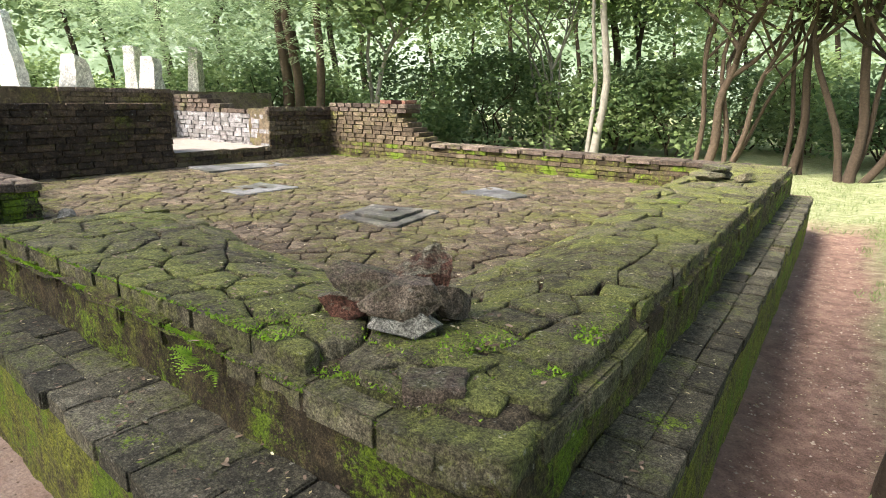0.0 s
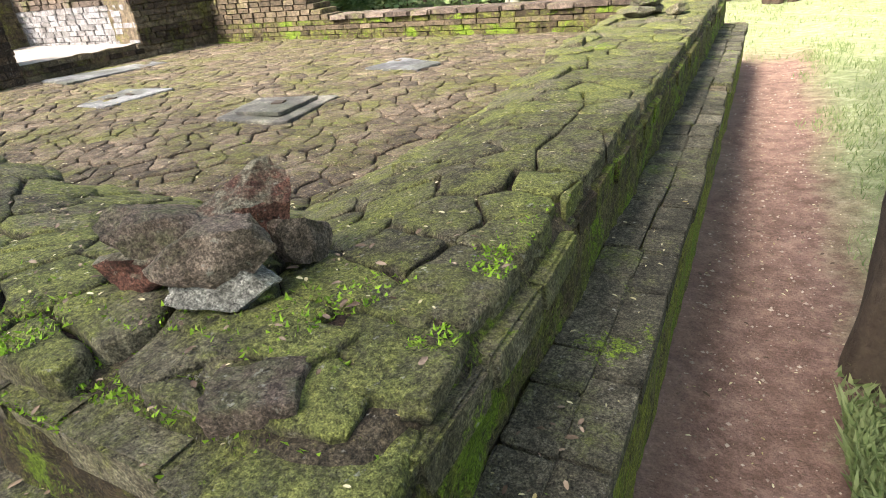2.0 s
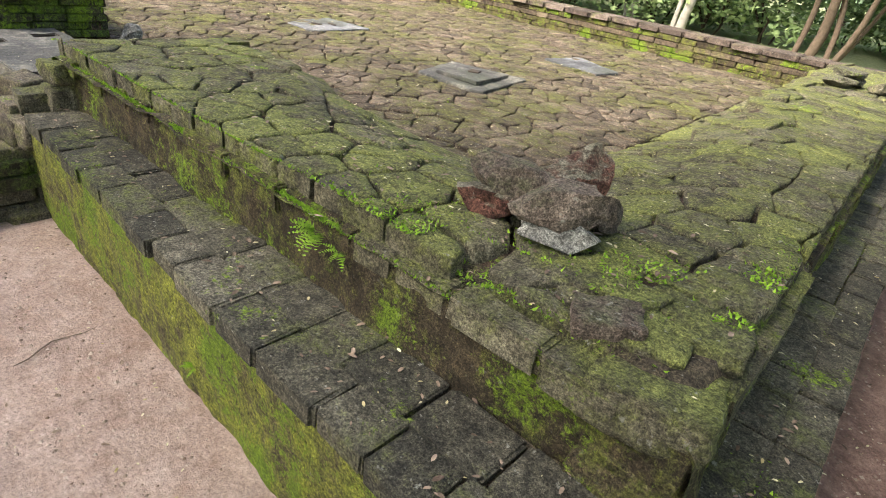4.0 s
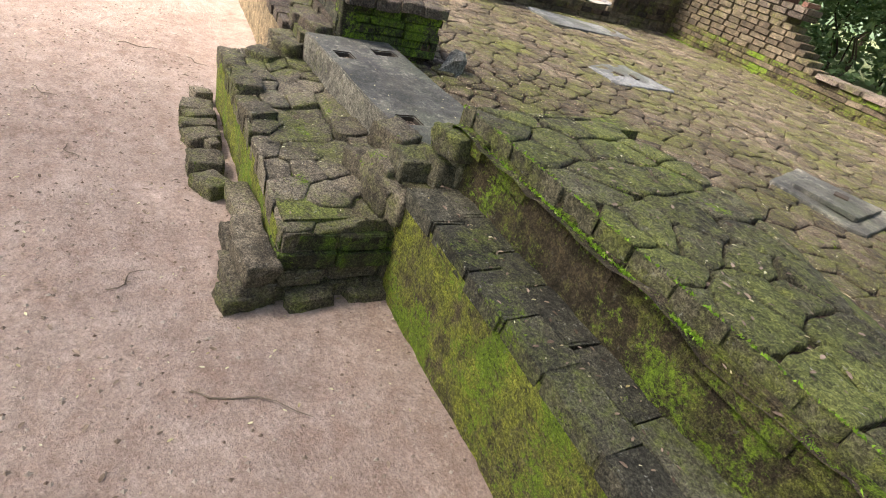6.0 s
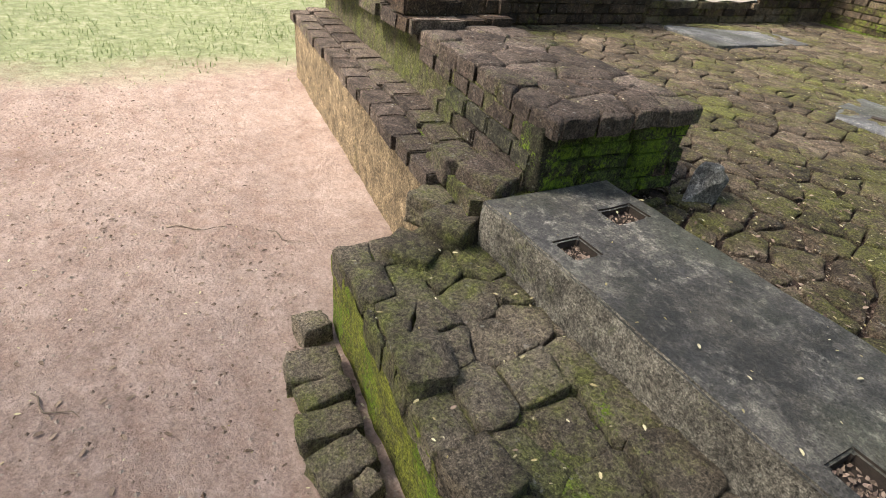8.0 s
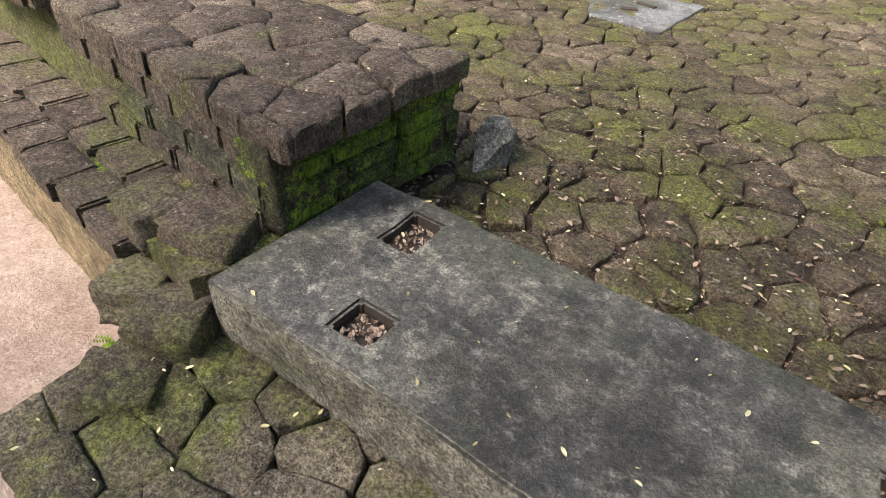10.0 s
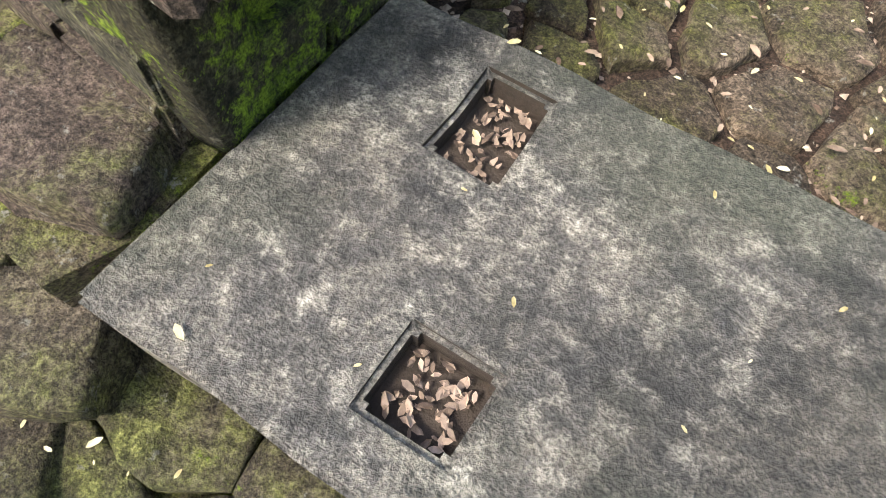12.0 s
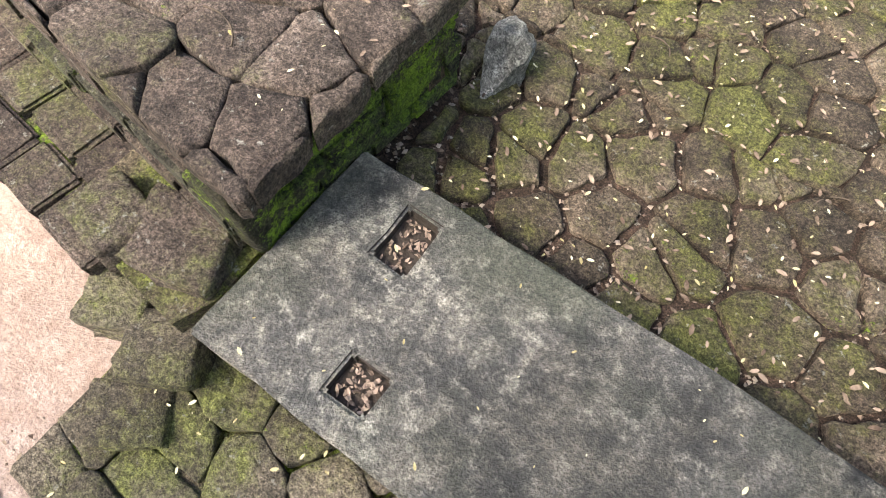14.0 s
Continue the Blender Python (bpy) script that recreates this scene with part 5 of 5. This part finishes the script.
for x, y, a, ln in ((-2.92, 0.40, 60, 0.4), (-2.28, 0.72, 100, 0.3), (-5.3, -0.15, 40, 0.2), (-4.6, -0.05, 20, 0.16), (-6.2, 0.4, 70, 0.25), (-6.0, 0.75, 35, 0.2), (-3.6, 0.1, 130, 0.18)):
    vs, fs = [], []
    pts = [Vector((ln * (i / 6 - 0.5), 0.02 * math.sin(i * 1.3 + x), 0.004 + 0.004 * RT.random())) for i in range(7)]
    tube(vs, fs, pts, [0.002, 0.003, 0.003, 0.003, 0.002, 0.002, 0.001], 5, x)
    tw = new("twig", mesh_of("twig", vs, fs, M_TWIG, True))
    tw.matrix_basis = pose(x, y, ground_z(x, y), 0, 0, a)
    tagged(tw, "thin dry twig lying on the sand", "twig", "twigs on the sand")

# ---- pieces of the platform: ledge bricks, cap stones, paving ----
ledge_f, ledge_s = bpy.data.objects["ledge_front"], bpy.data.objects["ledge_side"]
brick_row(ledge_f, (-3.38, out_y(-3.38)), (OUT_X, out_y(0)), LEDGE_Z - 0.075, 0.22, 0.075, 0.15, M_LEDGE, 0.004, name="ledge_brick")
brick_row(ledge_f, (-3.38, out_y(-3.38) + 0.15), (OUT_X - 0.16, out_y(0) + 0.15), LEDGE_Z - 0.07, 0.24, 0.075, 0.18, M_LEDGE, 0.004, name="ledge_brick")
brick_row(ledge_s, (OUT_X, out_y(0)), (OUT_X, 7.9), LEDGE_Z - 0.075, 0.21, 0.075, 0.115, M_LEDGE, 0.004, 0.02, name="ledge_brick")
brick_row(ledge_s, (OUT_X - 0.118, out_y(0) + 0.1), (OUT_X - 0.118, 7.9), LEDGE_Z - 0.07, 0.2, 0.075, 0.125, M_LEDGE, 0.004, 0.02, name="ledge_brick")
border = structure("border", grid_mesh("border", 2, 2, lambda u, v: (-2.0 + u * 0.2, 1.6 + v * 0.2, 0.70), M_EARTH), "raised border paving of large mossy stones", "paving")
RNG = random.Random(2)
RC = random.Random(71)
for a, b, m in (((-1.25, TIER_Y - 0.005), (TIER_X + 0.005, TIER_Y - 0.01), M_BORDER), ((TIER_X + 0.008, TIER_Y), (TIER_X + 0.008, 2.3), M_BORDER), ((-3.42, TIER_Y + 0.04), (-1.25, TIER_Y + 0.012), M_FACE2), ((TIER_X + 0.004, 2.3), (TIER_X + 0.004, 7.9), M_FACE2)):
    brick_row(border, a, b, 0.695, 0.26, 0.09, 0.17, m, 0.009, 0.03, 0.3, 2.0, "stone")
pave(border, [p for p in cells(-1.1, TIER_X - 0.10, TIER_Y + 0.09, 1.90, 0.21, 0.15, RNG, 0.40, False) if RC.random() < 0.4], lambda x, y: 0.812 + 0.025 * smooth01(1.3, 1.5, y) + 0.012 * nz(x, y, 0, 5), 0.06, 0.005, M_BORDER, RNG, lambda x, y: True, lambda x, y: not broken(x, y), lift=0.010)
for x, y, z, w, d, h, r, m in ((TIER_X - 0.10, TIER_Y + 0.10, 0.575, 0.24, 0.23, 0.13, 3, M_FACE2), (TIER_X - 0.11, TIER_Y + 0.11, 0.68, 0.24, 0.23, 0.13, -3, M_FACE2), (TIER_X - 0.12, TIER_Y + 0.10, 0.748, 0.25, 0.22, 0.11, 6, M_BORDER), (-0.55, 1.40, 0.81, 0.16, 0.12, 0.08, 28, M_ROCK), (-0.36, 1.56, 0.80, 0.16, 0.20, 0.07, 8, M_BORDER), (-0.37, 1.77, 0.80, 0.15, 0.18, 0.08, -6, M_BORDER)):
    part("stone", worn_block((w, d, h), int(x * -100 + z * 70), m), border, at=pose(x, y, z, RC.uniform(-3, 3), RC.uniform(-3, 3), r))
for z in (0.05, 0.2, 0.35):
    part("stone", worn_block((0.15, 0.15, 0.17), int(z * 100), M_FACE), ledge_s, at=pose(OUT_X - 0.07, out_y(0) + 0.075, z, 0, 0, 0))


pave(border, list(cells(-3.47, CAP_X, CAP_Y, 2.45, 0.23, 0.18, RNG, 0.42, False)), top_z, 0.10, 0.006, M_BORDER, RNG, lambda x, y: True, broken)
pave(border, list(cells(-1.5, CAP_X, 2.45, 7.95, 0.20, 0.21, RNG, 0.42, False)), top_z, 0.10, 0.005, M_BORDER, RNG, lambda x, y: y < 6.0)
pave(floor_core, list(cells(LEFT_X, -1.5, 2.45, BACK_Y - 0.02, 0.165, 0.16, RNG, 0.48)), top_z, 0.07, 0.006, M_PAVE, RNG, lambda x, y: x > -5.8 and x < -3.0 and y < 3.6, lift=0.006)
pave(floor_core, list(cells(-5.13, -3.47, 1.80, 2.45, 0.165, 0.16, RNG, 0.42)), top_z, 0.07, 0.012, M_PAVE, RNG, lambda x, y: True, lambda x, y: x > -3.58)
pave(floor_core, list(cells(-6.4, -5.13, 2.16, 2.45, 0.165, 0.16, RNG, 0.46)), top_z, 0.07, 0.009, M_PAVE, RNG, lambda x, y: True)

# ---- pebbles and crumbs on the sand and the path ----
RP = random.Random(55)
pv, pf = [], []
for _ in range(11000):
    x, y = (RP.uniform(-8.3, -0.2), RP.uniform(-1.2, 1.1)) if RP.random() < 0.75 else (RP.uniform(0.0, 0.6), RP.uniform(0.3, 8.5))
    if surface_z(x, y) > 0.1 or surface_z(x, y) < -0.5:
        continue
    s, z = 0.0022 + 0.009 * RP.random() ** 2.5, ground_z(x, y)
    k = len(pv)
    pv += [(x + s * RP.uniform(0.6, 1.3) * dx, y + s * RP.uniform(0.6, 1.3) * dy, z + s * dz) for dx, dy, dz in ((1, 0, 0), (0, 1, 0), (-1, 0, 0), (0, -1, 0), (0, 0, 0.8))]
    pf += [(k, k + 1, k + 4), (k + 1, k + 2, k + 4), (k + 2, k + 3, k + 4), (k + 3, k, k + 4)]
tagged(new("pebbles", mesh_of("pebbles", pv, pf, plain_mat("pebble_stone", (0.13, 0.085, 0.06), (0.42, 0.34, 0.28), 40.0))), "small pebbles and crumbs on the sand", "pebbles", kind="stuff")
# ---- moss tufts and ferns in the joints ----
RM = random.Random(61)
mt = []
for cx, cy, cz, sx, sy, n in ((-1.33, 1.25, 0.76, 0.10, 0.03, 130), (-1.0, 1.28, 0.79, 0.12, 0.04, 120), (-0.85, 1.36, 0.80, 0.2, 0.08, 260), (-0.45, 1.62, 0.83, 0.12, 0.08, 140), (-0.33, 1.85, 0.80, 0.03, 0.14, 120), (-1.7, 1.0, 0.14, 0.05, 0.02, 60), (-0.12, 1.35, 0.52, 0.03, 0.1, 90), (-7.55, 8.0, 0.50, 0.2, 0.06, 160), (-3.45, 1.75, 0.66, 0.08, 0.2, 120), (-1.75, 1.262, 0.785, 0.32, 0.008, 700), (-2.6, 1.268, 0.785, 0.4, 0.008, 250)):
    for _ in range(n * 4):
        x, y = cx + RM.gauss(0, sx), cy + RM.gauss(0, sy)
        if abs(surface_z(x, y) - cz) < 0.12:
            mt.append((x, y, surface_z(x, y) - 0.008))
tagged(blades("moss_tufts", mt, 0.008, 0.0045, M_MOSS_TUFT, "bright green moss and tiny ferns in the joints", RM, 1.2), category="moss")

# small ferns that root in the wall
def fern(x, y, z, n, size, out, seed):
    rng = random.Random(seed)
    vs, fs = [], []
    for _ in range(n):
        a = rng.uniform(-1.3, 1.3)
        ln = size * rng.uniform(0.5, 1.2)
        d = Vector((math.sin(a) + out[0] * 0.6, -math.cos(a) * 0.6 + out[1] * 0.4, rng.uniform(-0.3, 0.9))).normalized()
        side = d.cross(Vector((0, 0, 1))).normalized()
        for k in range(6):
            t = 0.25 + 0.75 * k / 6
            p = d * ln * t - Vector((0, 0, 0.25 * ln * t * t))
            w = ln * 0.28 * (1.1 - t)
            for sg in (-1, 1):
                q = len(vs)
                tip = p + side * sg * w + d * w * 0.5
                vs += [tuple(p), tuple(p + d * ln * 0.09), tuple(tip)]
                fs.append((q, q + 1, q + 2))
    ob = new("fern", mesh_of("fern", vs, fs, M_MOSS_TUFT))
    ob.location = (x, y, z)
    return tagged(ob, "small bright green fern rooted in the mossy wall", "fern", "ferns in the wall joints")


fern(-1.36, 1.225, 0.74, 26, 0.09, (0, -1), 1)
fern(-1.27, 1.225, 0.72, 14, 0.06, (0, -1), 2)
fern(-1.69, 0.975, 0.15, 14, 0.05, (0, -1), 3)
fern(-0.36, 1.80, 0.83, 18, 0.06, (1, 0), 4)
fern(-0.14, 1.30, 0.53, 16, 0.06, (1, 0), 5)
fern(-5.70, 1.16, 0.02, 18, 0.07, (0, -1), 6)

# crumbs of brick, seeds and leaf bits that fill the joints of the paving
RK = random.Random(91)
kv, kf = [], []
for _ in range(5200):
    x, y = RK.uniform(-5.2, -1.6), 1.85 + RK.random() ** 2 * 4.5
    z = top_z(x, y) - 0.030
    s = RK.uniform(0.003, 0.010)
    a = RK.uniform(0, 6.28)
    k = len(kv)
    kv += [(x + s * math.cos(a + q) * RK.uniform(0.6, 1.3), y + s * math.sin(a + q) * RK.uniform(0.6, 1.3), z + RK.uniform(0, 0.6) * s) for q in (0, 1.6, 3.1, 4.7)]
    kv.append((x, y, z + s * 0.9))
    kf += [(k, k + 1, k + 4), (k + 1, k + 2, k + 4), (k + 2, k + 3, k + 4), (k + 3, k, k + 4)]
tagged(new("joint_crumbs", mesh_of("joint_crumbs", kv, kf, plain_mat("brick_crumbs", (0.11, 0.07, 0.05), (0.40, 0.32, 0.25), 30.0))), "brick crumbs and seeds in the paving joints", "crumbs", kind="stuff")
# pale curled twigs on the stones
for x, y, z, r, ln, a in ((-5.45, 1.62, 0.852, 0.10, 1.4, 30), (-4.10, 2.35, 0.47, 0.09, 1.2, 100), (-4.75, 2.55, 0.50, 0.05, 2.0, 10)):
    vs, fs = [], []
    tube(vs, fs, [Vector((r * math.cos(ln * i / 9), r * math.sin(ln * i / 9), 0.003)) for i in range(10)], [0.0022] * 10, 5, x)
    tw = new("twig", mesh_of("twig", vs, fs, M_BARK, True))
    tw.matrix_basis = pose(x, y, z, 0, 0, a)
    tagged(tw, "pale curled twig lying on the stones", "twig", "twigs on the stones")
